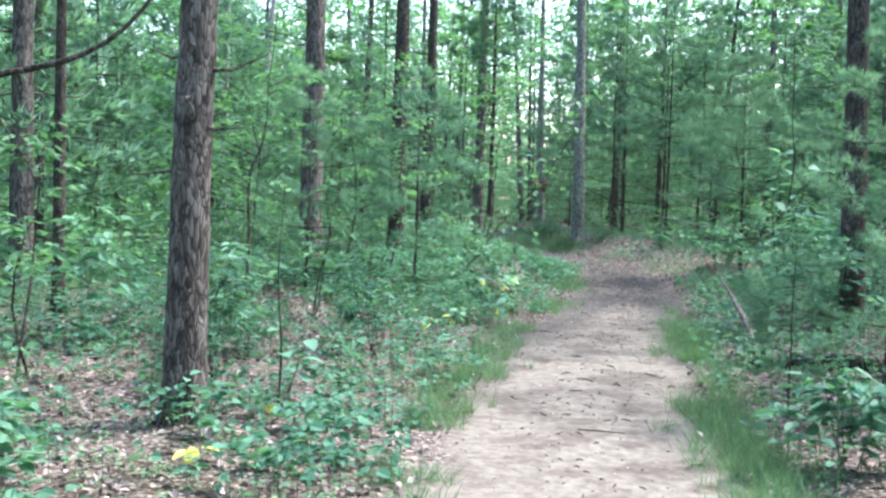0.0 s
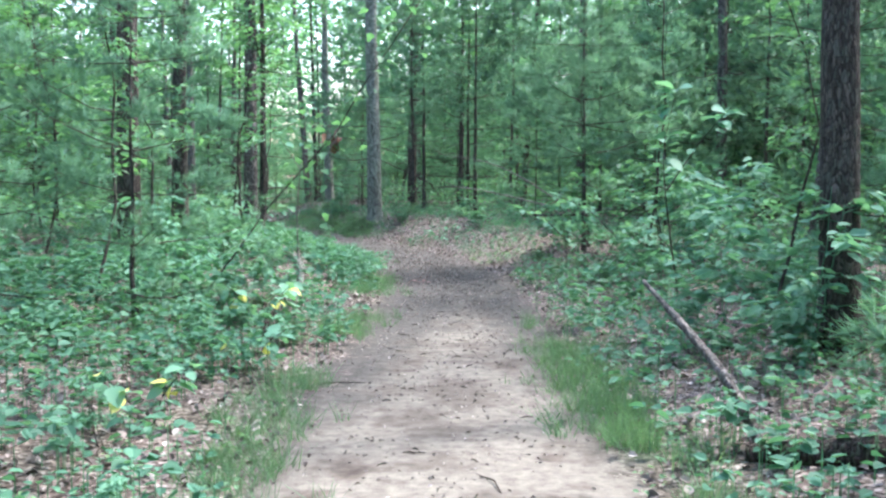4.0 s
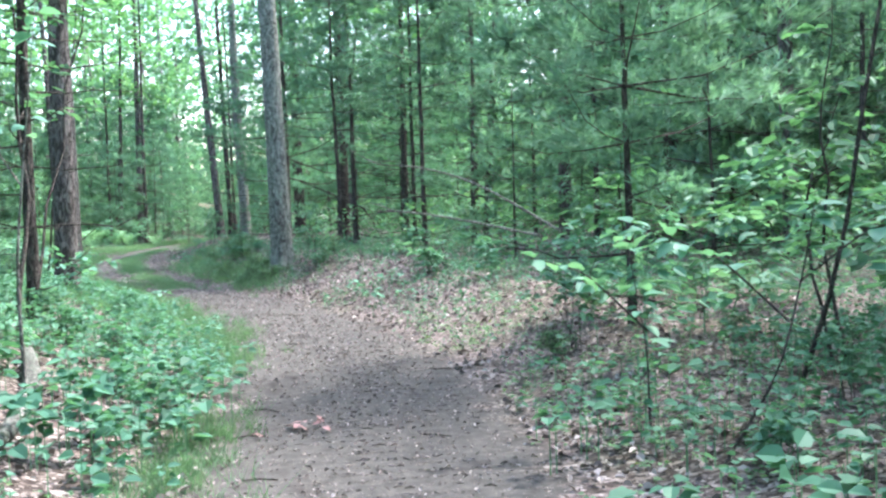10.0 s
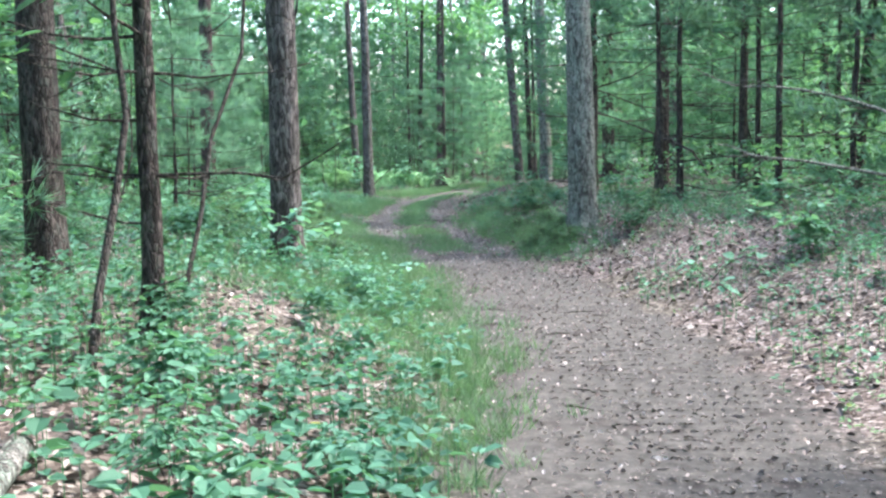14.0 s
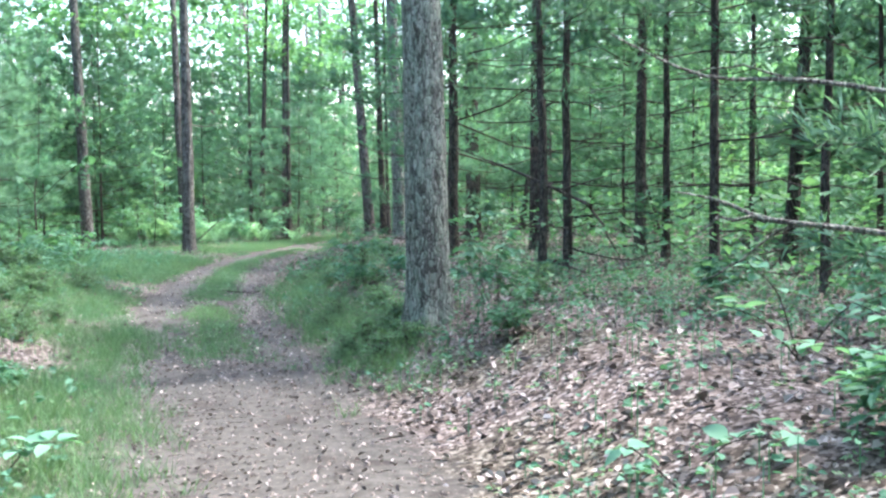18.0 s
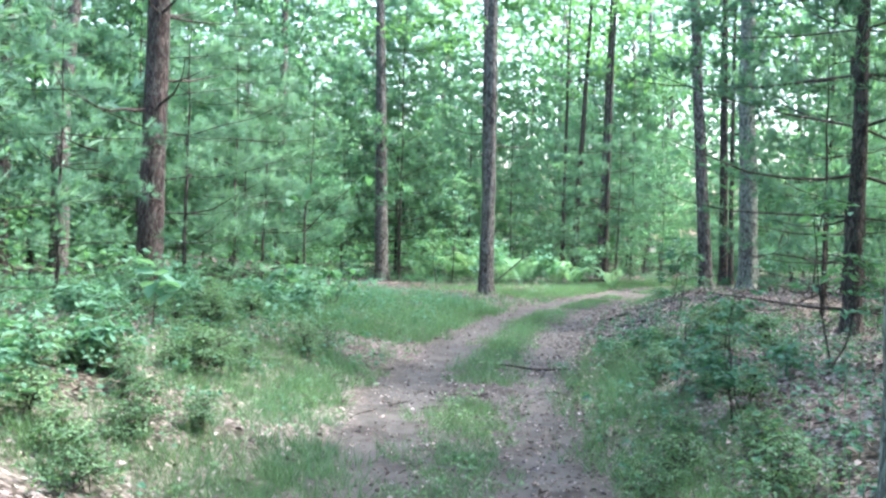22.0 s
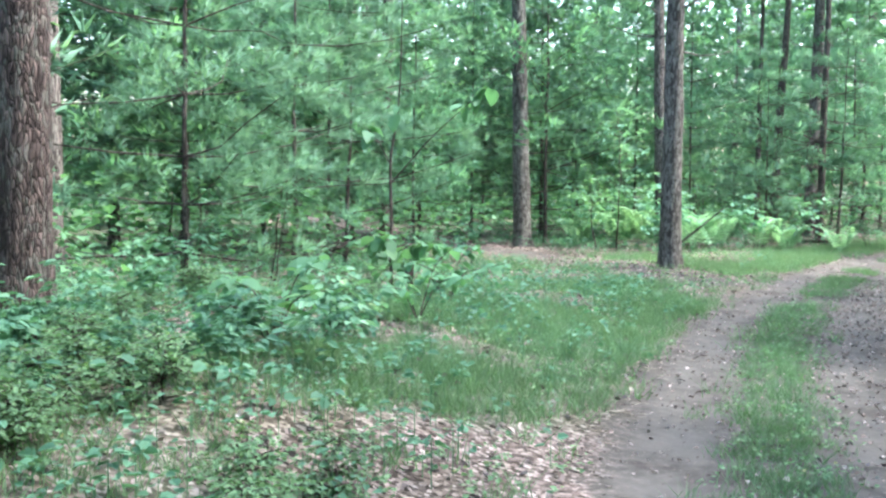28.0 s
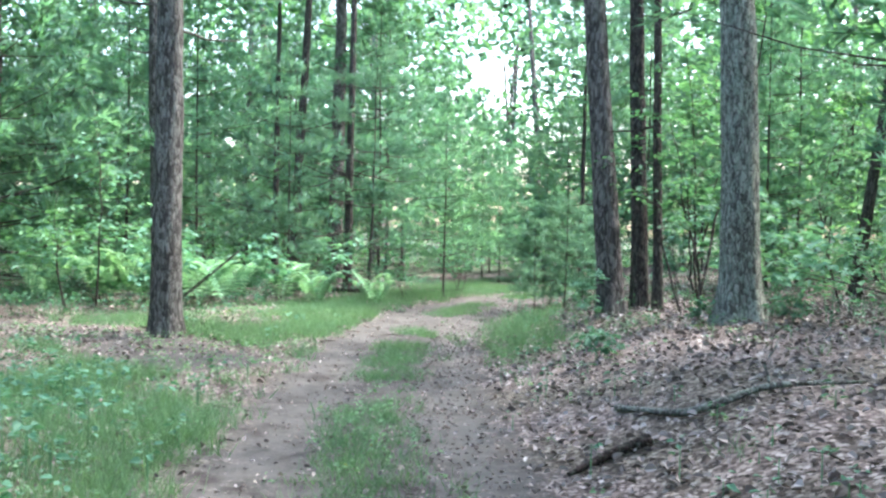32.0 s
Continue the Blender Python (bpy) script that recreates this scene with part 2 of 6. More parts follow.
# forest floor: the worn track, sandy at first and then earth with two ruts, between leaf litter
FLOOR, nt, bsdf = nodes_of("forest_floor")
att = []
for key in ("lat", "run", "side", "turf"):
    a = nt.nodes.new("ShaderNodeAttribute")
    a.attribute_name = key
    att.append(a.outputs["Fac"])
lat, run, side, turf = att
n_big, n_mid, n_fine, n_tiny = noise_of(nt, 0.55, 2), noise_of(nt, 2.4, 3), noise_of(nt, 11, 4, None, 0.65), noise_of(nt, 60, 3, None, 0.7)
wob = calc(nt, "ADD", calc(nt, "MULTIPLY", calc(nt, "SUBTRACT", n_mid, 0.5), 0.95), calc(nt, "MULTIPLY", calc(nt, "SUBTRACT", n_fine, 0.5), 0.7))
edge = calc(nt, "ADD", calc(nt, "ABSOLUTE", lat), wob)
worn = step_down(nt, edge, 0.80, 1.12)
worn = calc(nt, "MAXIMUM", worn, step_down(nt, calc(nt, "ADD", side, wob), 0.4, 0.75))
vor = put_node(nt, "ShaderNodeTexVoronoi", Scale=38.0, Randomness=1.0)
nt.links.new(nt.nodes.new("ShaderNodeNewGeometry").outputs["Position"], vor.inputs["Vector"])
sep = nt.nodes.new("ShaderNodeSeparateColor")
nt.links.new(vor.outputs["Color"], sep.inputs[0])
litter = ramp(nt, [(0.0, (0.026, 0.021, 0.016)), (0.35, (0.066, 0.052, 0.045)), (0.65, (0.132, 0.108, 0.094)), (0.9, (0.235, 0.2, 0.178)), (1.0, (0.345, 0.31, 0.285))], sep.outputs[0])
litter = mix(nt, litter, (0.55, 0.62, 0.5), calc(nt, "MULTIPLY", step_down(nt, n_big, 0.4, 0.55), 0.6), "MULTIPLY")
sand = ramp(nt, [(0.3, (0.101, 0.090, 0.075)), (0.5, (0.153, 0.140, 0.116)), (0.7, (0.202, 0.188, 0.155))], n_fine)
earth = ramp(nt, [(0.3, (0.038, 0.036, 0.031)), (0.5, (0.066, 0.063, 0.056)), (0.7, (0.102, 0.096, 0.084))], n_fine)
bits = step_down(nt, vor.outputs["Distance"], 0.2, 0.34)
bits = calc(nt, "MULTIPLY", bits, step_down(nt, sep.outputs[1], 0.5, 0.55))
earth = mix(nt, earth, ramp(nt, [(0.0, (0.046, 0.036, 0.030)), (1.0, (0.161, 0.147, 0.123))], sep.outputs[2]), bits)
# the sand runs out some ten metres on; earlier it lies as a pale streak in the middle
streak = calc(nt, "ADD", calc(nt, "ADD", run, calc(nt, "MULTIPLY", calc(nt, "SUBTRACT", n_mid, 0.5), 9.0)), calc(nt, "MULTIPLY", calc(nt, "ABSOLUTE", calc(nt, "SUBTRACT", lat, 0.12)), 7.0))
sandy = step_down(nt, streak, 7.5, 12.5)
n_patch = noise_of(nt, 1.5, 4, None, 0.6)
sand = mix(nt, sand, (0.62, 0.6, 0.6), step_down(nt, n_patch, 0.38, 0.56), "MULTIPLY")
track = mix(nt, earth, sand, sandy)
rut = step_down(nt, calc(nt, "ABSOLUTE", calc(nt, "ADD", calc(nt, "ABSOLUTE", lat), -0.55)), 0.15, 0.42)
pale_rut = calc(nt, "MULTIPLY", calc(nt, "MULTIPLY", rut, calc(nt, "SUBTRACT", 1.0, step_down(nt, run, 22.0, 27.0))), calc(nt, "SUBTRACT", 1.0, step_down(nt, n_mid, 0.4, 0.62)))
track = mix(nt, track, (0.095, 0.092, 0.082), calc(nt, "MULTIPLY", pale_rut, 0.8))
dark_spots = step_down(nt, n_mid, 0.30, 0.45)
track = mix(nt, track, (0.55, 0.5, 0.5), calc(nt, "MULTIPLY", dark_spots, 0.8), "MULTIPLY")
litter = mix(nt, litter, ramp(nt, [(0.3, (0.032, 0.06, 0.03)), (0.7, (0.068, 0.11, 0.055))], n_fine), calc(nt, "MULTIPLY", turf, 0.75))
col = mix(nt, litter, track, worn)
nt.links.new(col, bsdf.inputs["Base Color"])
bsdf.inputs["Roughness"].default_value = 0.95
bsdf.inputs["Specular IOR Level"].default_value = 0.1
bump = put_node(nt, "ShaderNodeBump", Strength=0.7, Distance=0.012)
hgt_mix = calc(nt, "ADD", calc(nt, "MULTIPLY", n_fine, 0.7), calc(nt, "MULTIPLY", n_tiny, 0.3))
hgt_mix = calc(nt, "ADD", hgt_mix, calc(nt, "MULTIPLY", calc(nt, "MULTIPLY", sep.outputs[0], calc(nt, "SUBTRACT", 1.0, worn)), 0.5))
nt.links.new(hgt_mix, bump.inputs["Height"])
nt.links.new(bump.outputs[0], bsdf.inputs["Normal"])

# ---------------------------------------------------------------- plan of the track and the lie of the land
TRACK = [(5.2, -22), (3.9, -12), (2.9, -7), (1.85, -1.3), (1.36, 1.5), (0.97, 5), (0.78, 8.8), (0.44, 12.1), (0.02, 14.2), (-0.95, 17.4),
         (-2.25, 20.2), (-3.15, 21.8), (-4.6, 24.4), (-5.5, 26.3), (-6.95, 29), (-9.0, 34), (-10.05, 37), (-10.7, 39.6), (-11.5, 44), (-11.75, 48),
         (-11.3, 52), (-10.2, 56), (-9.8, 58)]
BRANCH = [(-12.6, 41.0), (-15.5, 43.2), (-19, 44.4), (-23, 46), (-30, 50), (-40, 58)]


def smooth_line(points, step=0.15):
    p = np.array(points, float)
    s = np.r_[0, np.cumsum(np.hypot(*np.diff(p, axis=0).T))]
    t = np.arange(0, s[-1], step)
    q = np.stack([np.interp(t, s, p[:, k]) for k in (0, 1)], 1)
    w = np.hanning(21)
    w /= w.sum()
    pad = np.concatenate([np.repeat(q[:1], 10, 0), q, np.repeat(q[-1:], 10, 0)])
    return np.stack([np.convolve(pad[:, k], w, "valid") for k in (0, 1)], 1)


LINE, LINE2 = smooth_line(TRACK), smooth_line(BRANCH)


def lateral(xy, line=LINE):
    """Signed distance from the track's middle (right of it positive), and how far north the nearest place on it lies."""
    xy = np.atleast_2d(np.asarray(xy, float))
    tang = np.gradient(line, axis=0)
    tang /= np.linalg.norm(tang, axis=1)[:, None]
    u, r = np.empty(len(xy)), np.empty(len(xy))
    for a in range(0, len(xy), 4000):
        d = xy[a:a + 4000, None] - line[None]
        k = (d ** 2).sum(2).argmin(1)
        v = xy[a:a + 4000] - line[k]
        side_of = v[:, 0] * tang[k, 1] - v[:, 1] * tang[k, 0]
        u[a:a + 4000] = np.where(side_of >= 0, 1, -1) * np.linalg.norm(v, axis=1)
        r[a:a + 4000] = line[k, 1]
    return u, r


def ease(v):
    v = np.clip(v, 0, 1)
    return v * v * (3 - 2 * v)


def wave(x, y, k, seed):
    """Gentle uneven relief from a few crossing waves."""
    g = np.random.default_rng(seed)
    out = 0
    for _ in range(6):
        a, ph, f = g.uniform(0, 6.283), g.uniform(0, 6.283), k * g.uniform(0.6, 1.7)
        out = out + np.sin((x * np.cos(a) + y * np.sin(a)) * f + ph)
    return out / 6


def height(xy):
    xy = np.atleast_2d(np.asarray(xy, float))
    u, r = lateral(xy)
    left = np.interp(r, (-5, 2, 6, 12, 16, 26, 31, 36, 41), (0.05, 0.08, 0.15, 0.32, 0.5, 0.5, 0.5, 0.25, 0.0))
    right = np.interp(r, (-5, 2, 6, 12, 18, 22, 27, 31, 36, 41, 47), (0.1, 0.15, 0.28, 0.25, 0.4, 0.52, 0.52, 0.45, 0.4, 0.5, 0.42))
    bank = np.where(u < 0, left * ease((np.abs(u) - 0.95) / 2.0), right * ease((np.abs(u) - 0.9) / np.interp(r, (12, 19, 40, 46), (2.0, 1.7, 1.8, 2.0))))
    away = ease((np.abs(u) - 0.8) / 2.5)
    hollow = -0.035 * np.exp(-((np.abs(u) - 0.55) / 0.28) ** 2) * ease((r - 20) / 8)
    return bank + hollow + away * (0.07 * wave(xy[:, 0], xy[:, 1], 1.1, 3) + 0.02 * wave(xy[:, 0], xy[:, 1], 6.0, 4)) + 0.012 * wave(xy[:, 0], xy[:, 1], 4.5, 5)


def ground_z(x, y):
    return float(height([(x, y)])[0])


def grass_cover(xy, u, r):
    """How thickly grass grows, 0 to 1."""
    patch = wave(xy[:, 0], xy[:, 1], 1.3, 21) + 0.6 * wave(xy[:, 0], xy[:, 1], 3.5, 22)
    lawn = np.exp(-((u + 1.95) / np.interp(r, (18, 24, 28, 34, 38), (1.15, 0.95, 0.8, 1.0, 1.4))) ** 2) * ease((r - 16) / 3) * ease((44 - r) / 3) * 1.1 + np.exp(-((np.hypot(xy[:, 0] + 14, xy[:, 1] - 43.5)) / 2.8) ** 2) * 0.9
    lawn = lawn * (1 - 0.6 * ease((-u - 1.3) / 0.5) * ease((r - 20) / 2) * ease((33 - r) / 3))
    lawn = lawn + np.exp(-((u + 1.9) / 1.0) ** 2) * ease((r - 41) / 2) + 0.7 * np.exp(-(np.hypot(xy[:, 0] + 13.2, xy[:, 1] - 33.8) / 2.4) ** 2)
    lawn = lawn * np.clip(0.6 + 1.3 * patch, 0.08, 1) * np.maximum(ease((np.abs(u) - 0.8) / 0.35), r > 52)
    strip = np.exp(-(u / 0.24) ** 2) * ease((r - 24) / 1.5) * (patch > -0.25)
    strip = strip + np.exp(-((u - 1.05) / 0.24) ** 2) * ease((9 - r) / 2) * (patch > -0.3) * 0.9 + np.exp(-((u + 1.1) / 0.25) ** 2) * (r < 16) * (patch > 0) * 0.6
    strip = strip + 0.45 * np.exp(-((u - 1.35) / 0.4) ** 2) * ease((r - 22) / 2) * ease((33 - r) / 2) + np.exp(-((u - 1.4) / 0.4) ** 2) * ((r > 42) & (r < 47)) * 0.6
    strip = strip + np.exp(-((u + 1.0) / 0.3) ** 2) * ((r > 15) & (r < 27)) * 0.7
    return np.clip(np.maximum(lawn * (0.6 + 0.6 * (patch > -0.2)), strip), 0, 1) * (np.abs(lateral(xy, LINE2)[0]) > 0.9)


# ---------------------------------------------------------------- mesh helpers
def mesh_np(name, v, f, materials, smooth=True, uneven=None):
    """A mesh from arrays: vertices (n, 3) and faces (m, 3 or 4)."""
    v, f = np.asarray(v, np.float32), np.asarray(f, np.int32)
    me = bpy.data.meshes.new(name)
    me.vertices.add(len(v))
    me.vertices.foreach_set("co", v.ravel())
    me.loops.add(f.size)
    me.loops.foreach_set("vertex_index", f.ravel())
    me.polygons.add(len(f))
    me.polygons.foreach_set("loop_start", np.arange(0, f.size, f.shape[1], dtype=np.int32))
    me.polygons.foreach_set("use_smooth", np.full(len(f), smooth))
    for m in materials:
        me.materials.append(m)
    if uneven is not None:
        me.polygons.foreach_set("material_index", np.asarray(uneven, np.int32))
    me.update()
    me.validate()
    return me


def join(pieces):
    """Joins (vertices, faces) pairs."""
    vs, fs, n = [], [], 0
    for v, f in pieces:
        vs.append(v)
        fs.append(np.asarray(f) + n)
        n += len(v)
    return np.concatenate(vs), np.concatenate(fs)


def part(name, me, parent, label="", at=None, kind=""):
    ob = new(name, me)
    ob.parent = parent
    if at is not None:
        ob.matrix_basis = at
    if label:
        ob["label"] = label
    if kind:
        ob["kind"] = kind
    return ob


def thing(name, x, y, z, label, category, group="", kind=""):
    ob = new(name)
    ob.empty_display_size = 0.2
    ob.matrix_basis = Matrix.Translation((x, y, z))
    return tagged(ob, label, category, group, kind)


def tube(points, radii, seg=8, rough=0.0, seed=0, flare=0.0, twist=0.0):
    """A tapered, uneven, closed limb along the points."""
    p, r = np.asarray(points, float), np.asarray(radii, float)
    n = len(p)
    t = np.gradient(p, axis=0)
    t /= np.linalg.norm(t, axis=1)[:, None] + 1e-9
    ref = np.where(np.abs(t[:, 2:3]) < 0.9, (0.0, 0.0, 1.0), (1.0, 0.0, 0.0))
    a = np.cross(t, ref)
    a /= np.linalg.norm(a, axis=1)[:, None]
    b = np.cross(t, a)
    ang = np.linspace(0, 2 * np.pi, seg, endpoint=False)[None] + np.zeros((n, 1))
    rr = r[:, None] * np.ones((1, seg))
    if rough:
        g = np.random.default_rng(seed)
        ph = g.uniform(0, 6.28, 8)
        z = p[:, 2:3]
        rr = rr * (1 + rough * (0.5 * np.sin(3 * ang + ph[0] + z * 0.7) + 0.35 * np.sin(5 * ang + ph[1] - z * 1.1) + 0.3 * np.sin(2 * ang + z * 2.3 + ph[2])
                                + g.normal(0, 0.45, (n, seg))))
    if flare:
        z = np.clip(p[:, 2:3] - p[0, 2], 0, None)
        rr = rr * (1 + flare * np.exp(-z / 0.22) * (0.75 + 0.5 * np.sin(5 * ang + seed)))
    ring = p[:, None] + rr[..., None] * (np.cos(ang)[..., None] * a[:, None] + np.sin(ang)[..., None] * b[:, None])
    v = ring.reshape(-1, 3)
    i, j = np.arange(n - 1)[:, None], np.arange(seg)[None]
    f = np.stack([i * seg + j, i * seg + (j + 1) % seg, (i + 1) * seg + (j + 1) % seg, (i + 1) * seg + j], -1).reshape(-1, 4)
    if seg % 2 == 0:
        top = (n - 1) * seg
        caps = [[base + k, base + (k + 1) % seg, base + seg - 2 - k, base + seg - 1 - k] for base in (0, top) for k in range(seg // 2 - 1)]
        if caps:
            f = np.concatenate([f, caps])
    return v, f


def bend(start, end, sag, n, g, wander=0.0):
    """Points from start to end with a sag and some wander."""
    s, e = np.asarray(start, float), np.asarray(end, float)
    k = np.linspace(0, 1, n)[:, None]
    p = s + (e - s) * k + np.asarray(sag, float) * np.sin(np.pi * k)
    if wander:
        p[1:-1] += np.cumsum(g.normal(0, wander, (n, 3)), 0)[1:-1] * np.sin(np.pi * k[1:-1])
    return p


def blades(centres, along, up, length, width, fold=0.12, oval=False):
    """Leaves folded along the middle: kites of one quad each, or ovals of two."""
    c, d, n = (np.asarray(a, float) for a in (centres, along, up))
    d /= np.linalg.norm(d, axis=1)[:, None] + 1e-9
    s = np.cross(d, n)
    s /= np.linalg.norm(s, axis=1)[:, None] + 1e-9
    n = np.cross(s, d)
    L, W = np.broadcast_to(length, len(c))[:, None], np.broadcast_to(width, len(c))[:, None]
    base, tip = c, c + d * L - n * L * 0.12
    if oval:
        r1, l1 = (c + d * L * 0.24 + k * s * W * 0.46 + n * W * fold for k in (1, -1))
        r2, l2 = (c + d * L * 0.66 + k * s * W * 0.42 + n * (W * fold - L * 0.05) for k in (1, -1))
        v = np.stack([base, r1, r2, tip, l2, l1], 1).reshape(-1, 3)
        k = np.arange(len(c))[:, None] * 6
        return v, np.stack([k + (0, 1, 2, 3), k + (0, 3, 4, 5)], 1).reshape(-1, 4)
    lft, rgt = c + d * L * 0.45 - s * W / 2 + n * W * fold, c + d * L * 0.45 + s * W / 2 + n * W * fold
    v = np.stack([base, rgt, tip, lft], 1).reshape(-1, 3)
    return v, np.arange(len(v)).reshape(-1, 4)


def soften(me, n):
    """Shade leaves by the roundness of their clump."""
    me.normals_split_custom_set_from_vertices(n / (np.linalg.norm(n, axis=1)[:, None] + 1e-9))
    return me


def random_dirs(g, n, flat=1.0):
    d = g.normal(0, 1, (n, 3))
    d[:, 2] *= flat
    return d / (np.linalg.norm(d, axis=1)[:, None] + 1e-9)


# ---------------------------------------------------------------- ground
xs = np.r_[-900, -500, -250, -130, -90, -65, -50, np.arange(-40, 22.01, 0.25), 30, 40, 55, 80, 130, 250, 500, 900]
ys = np.r_[-900, -400, -180, -90, -50, -30, np.arange(-20, 66.01, 0.25), 72, 80, 92, 110, 150, 250, 500, 900]
gx, gy = np.meshgrid(xs, ys, indexing="ij")
gxy = np.stack([gx.ravel(), gy.ravel()], 1)
gu, gr = lateral(gxy)
ni, nj = len(xs), len(ys)
ii, jj = np.meshgrid(np.arange(ni - 1), np.arange(nj - 1), indexing="ij")
gf = np.stack([ii * nj + jj, (ii + 1) * nj + jj, (ii + 1) * nj + jj + 1, ii * nj + jj + 1], -1).reshape(-1, 4)
ground_mesh = mesh_np("ground", np.c_[gxy, height(gxy)], gf, [FLOOR])
for key, vals in (("lat", gu), ("run", gr), ("side", np.abs(lateral(gxy, LINE2)[0])), ("turf", np.maximum(grass_cover(gxy, gu, gr), ease((np.abs(gu) - 5) / 4) * ease((np.abs(lateral(gxy, LINE2)[0]) - 1.2) / 2) * 0.9))):
    at_ = ground_mesh.attributes.new(key, "FLOAT", "POINT")
    at_.data.foreach_set("value", vals.astype(np.float32))
tagged(new("ground", ground_mesh), "forest floor of leaf litter with a worn earth track", "ground", kind="structure")


# ---------------------------------------------------------------- trees
def trunk_mesh(name, d, h, lean, bark, seed, seg=24, rings=34, flare=0.55, limbs=(), rough=0.035, bow=0.0):
    """A tapered trunk from the root flare up, leaning by lean (x, y metres over its height), with stub limbs given as (z, azimuth, length, rise)."""
    g = np.random.default_rng(seed)
    k = np.linspace(0, 1, rings) ** 1.7
    z = k * h - 0.08
    w = np.cumsum(g.normal(0, 0.012 * h / 10, (rings, 2)), 0) * k[:, None]
    p = np.c_[lean[0] * k + w[:, 0] + bow * np.sin(np.pi * np.clip(k * 2.2, 0, 1)), lean[1] * k + w[:, 1], z]
    rad = d / 2 * (1 - 0.75 * k)
    v, f = tube(p, rad, seg, rough, seed, flare)
    arms = []
    for lz, az, ln, rise in limbs:
        i = int(np.searchsorted(z, lz))
        i = min(max(i, 1), rings - 1)
        s = p[i]
        e = s + np.array((math.cos(az) * ln, math.sin(az) * ln, rise * ln))
        av, af = tube(bend(s, e, (0, 0, -0.06 * ln), 7, g, 0.02 * ln), np.linspace(min(0.016 + ln * 0.006, d * 0.3), 0.004, 7), 6, 0.05, seed)
        arms.append(mesh_np("limb", av, af, [bark]))
    return mesh_np(name, v, f, [bark]), arms


def broad_crown(name, g, base, top, radius, clumps, per, size, mat):
    """A ragged crown: leaves in loose, uneven clumps with gaps between them."""
    z = g.uniform(base, top, clumps)
    k = (z - base) / (top - base)
    rr = radius * np.sqrt(g.uniform(0.02, 1, clumps)) * (0.55 + 0.8 * np.sin(np.pi * np.clip(k * 0.85 + 0.12, 0, 1)))
    az = g.uniform(0, 6.283, clumps)
    c = np.c_[rr * np.cos(az), rr * np.sin(az), z]
    cc = np.repeat(c, per, 0)
    spread = np.repeat(g.uniform(0.35, 0.95, clumps), per)[:, None]
    pos = cc + g.normal(0, 1, (len(cc), 3)) * spread * (0.55, 0.55, 0.22)
    d = random_dirs(g, len(pos), 0.5)
    up = random_dirs(g, len(pos)) * 0.5 + (0, 0, 1)
    v, f = blades(pos, d, up, g.uniform(0.7, 1.3, len(pos)) * size, g.uniform(0.55, 0.8, len(pos)) * size)
    return soften(mesh_np(name, v, f, [mat]), np.repeat((pos - cc) * (1, 1, 2) + (0, 0, 0.35), 4, 0))


def canopy_tree(x, y, d, h, bark, seed, lean=(0, 0), label="", limbs=(), crown=(6.5, 3.2), mat=None, flare=0.55, seg=24, rings=34, bow=0.0, group="", clumps=18):
    g = np.random.default_rng(seed)
    t = thing("tree", x, y, ground_z(x, y), label, "tree", group)
    me, arms = trunk_mesh("trunk", d, h, lean, bark, seed, seg, rings, flare, limbs, bow=bow)
    part("trunk", me, t)
    for a in arms:
        part("limb", a, t)
    base, radius = crown
    # invented leaf clumps, mostly above the view, added to shade what lies below
    cm = broad_crown("crown", g, base, h + 1.0, radius, clumps, 34, 0.26, mat or LEAVES_SUNNY)
    part("crown", cm, t, at=Matrix.Translation((lean[0] * 0.85, lean[1] * 0.85, 0)), kind="stuff")
    return t


def needle_tufts(g, centres, along, count, length=0.13, width=0.012):
    """Soft bunches of long needles at the twig ends, three-cornered each."""
    c, d = np.repeat(centres, count, 0), np.repeat(along, count, 0)
    dirs = d + g.normal(0, 0.5, (len(c), 3))
    dirs /= np.linalg.norm(dirs, axis=1)[:, None] + 1e-9
    s = np.cross(dirs, random_dirs(g, len(c)))
    s /= np.linalg.norm(s, axis=1)[:, None] + 1e-9
    L = (length * g.uniform(0.6, 1.3, len(c)))[:, None]
    v = np.stack([c - s * width / 2, c + s * width / 2, c + dirs * L], 1).reshape(-1, 3)
    return v, np.arange(len(v)).reshape(-1, 3)


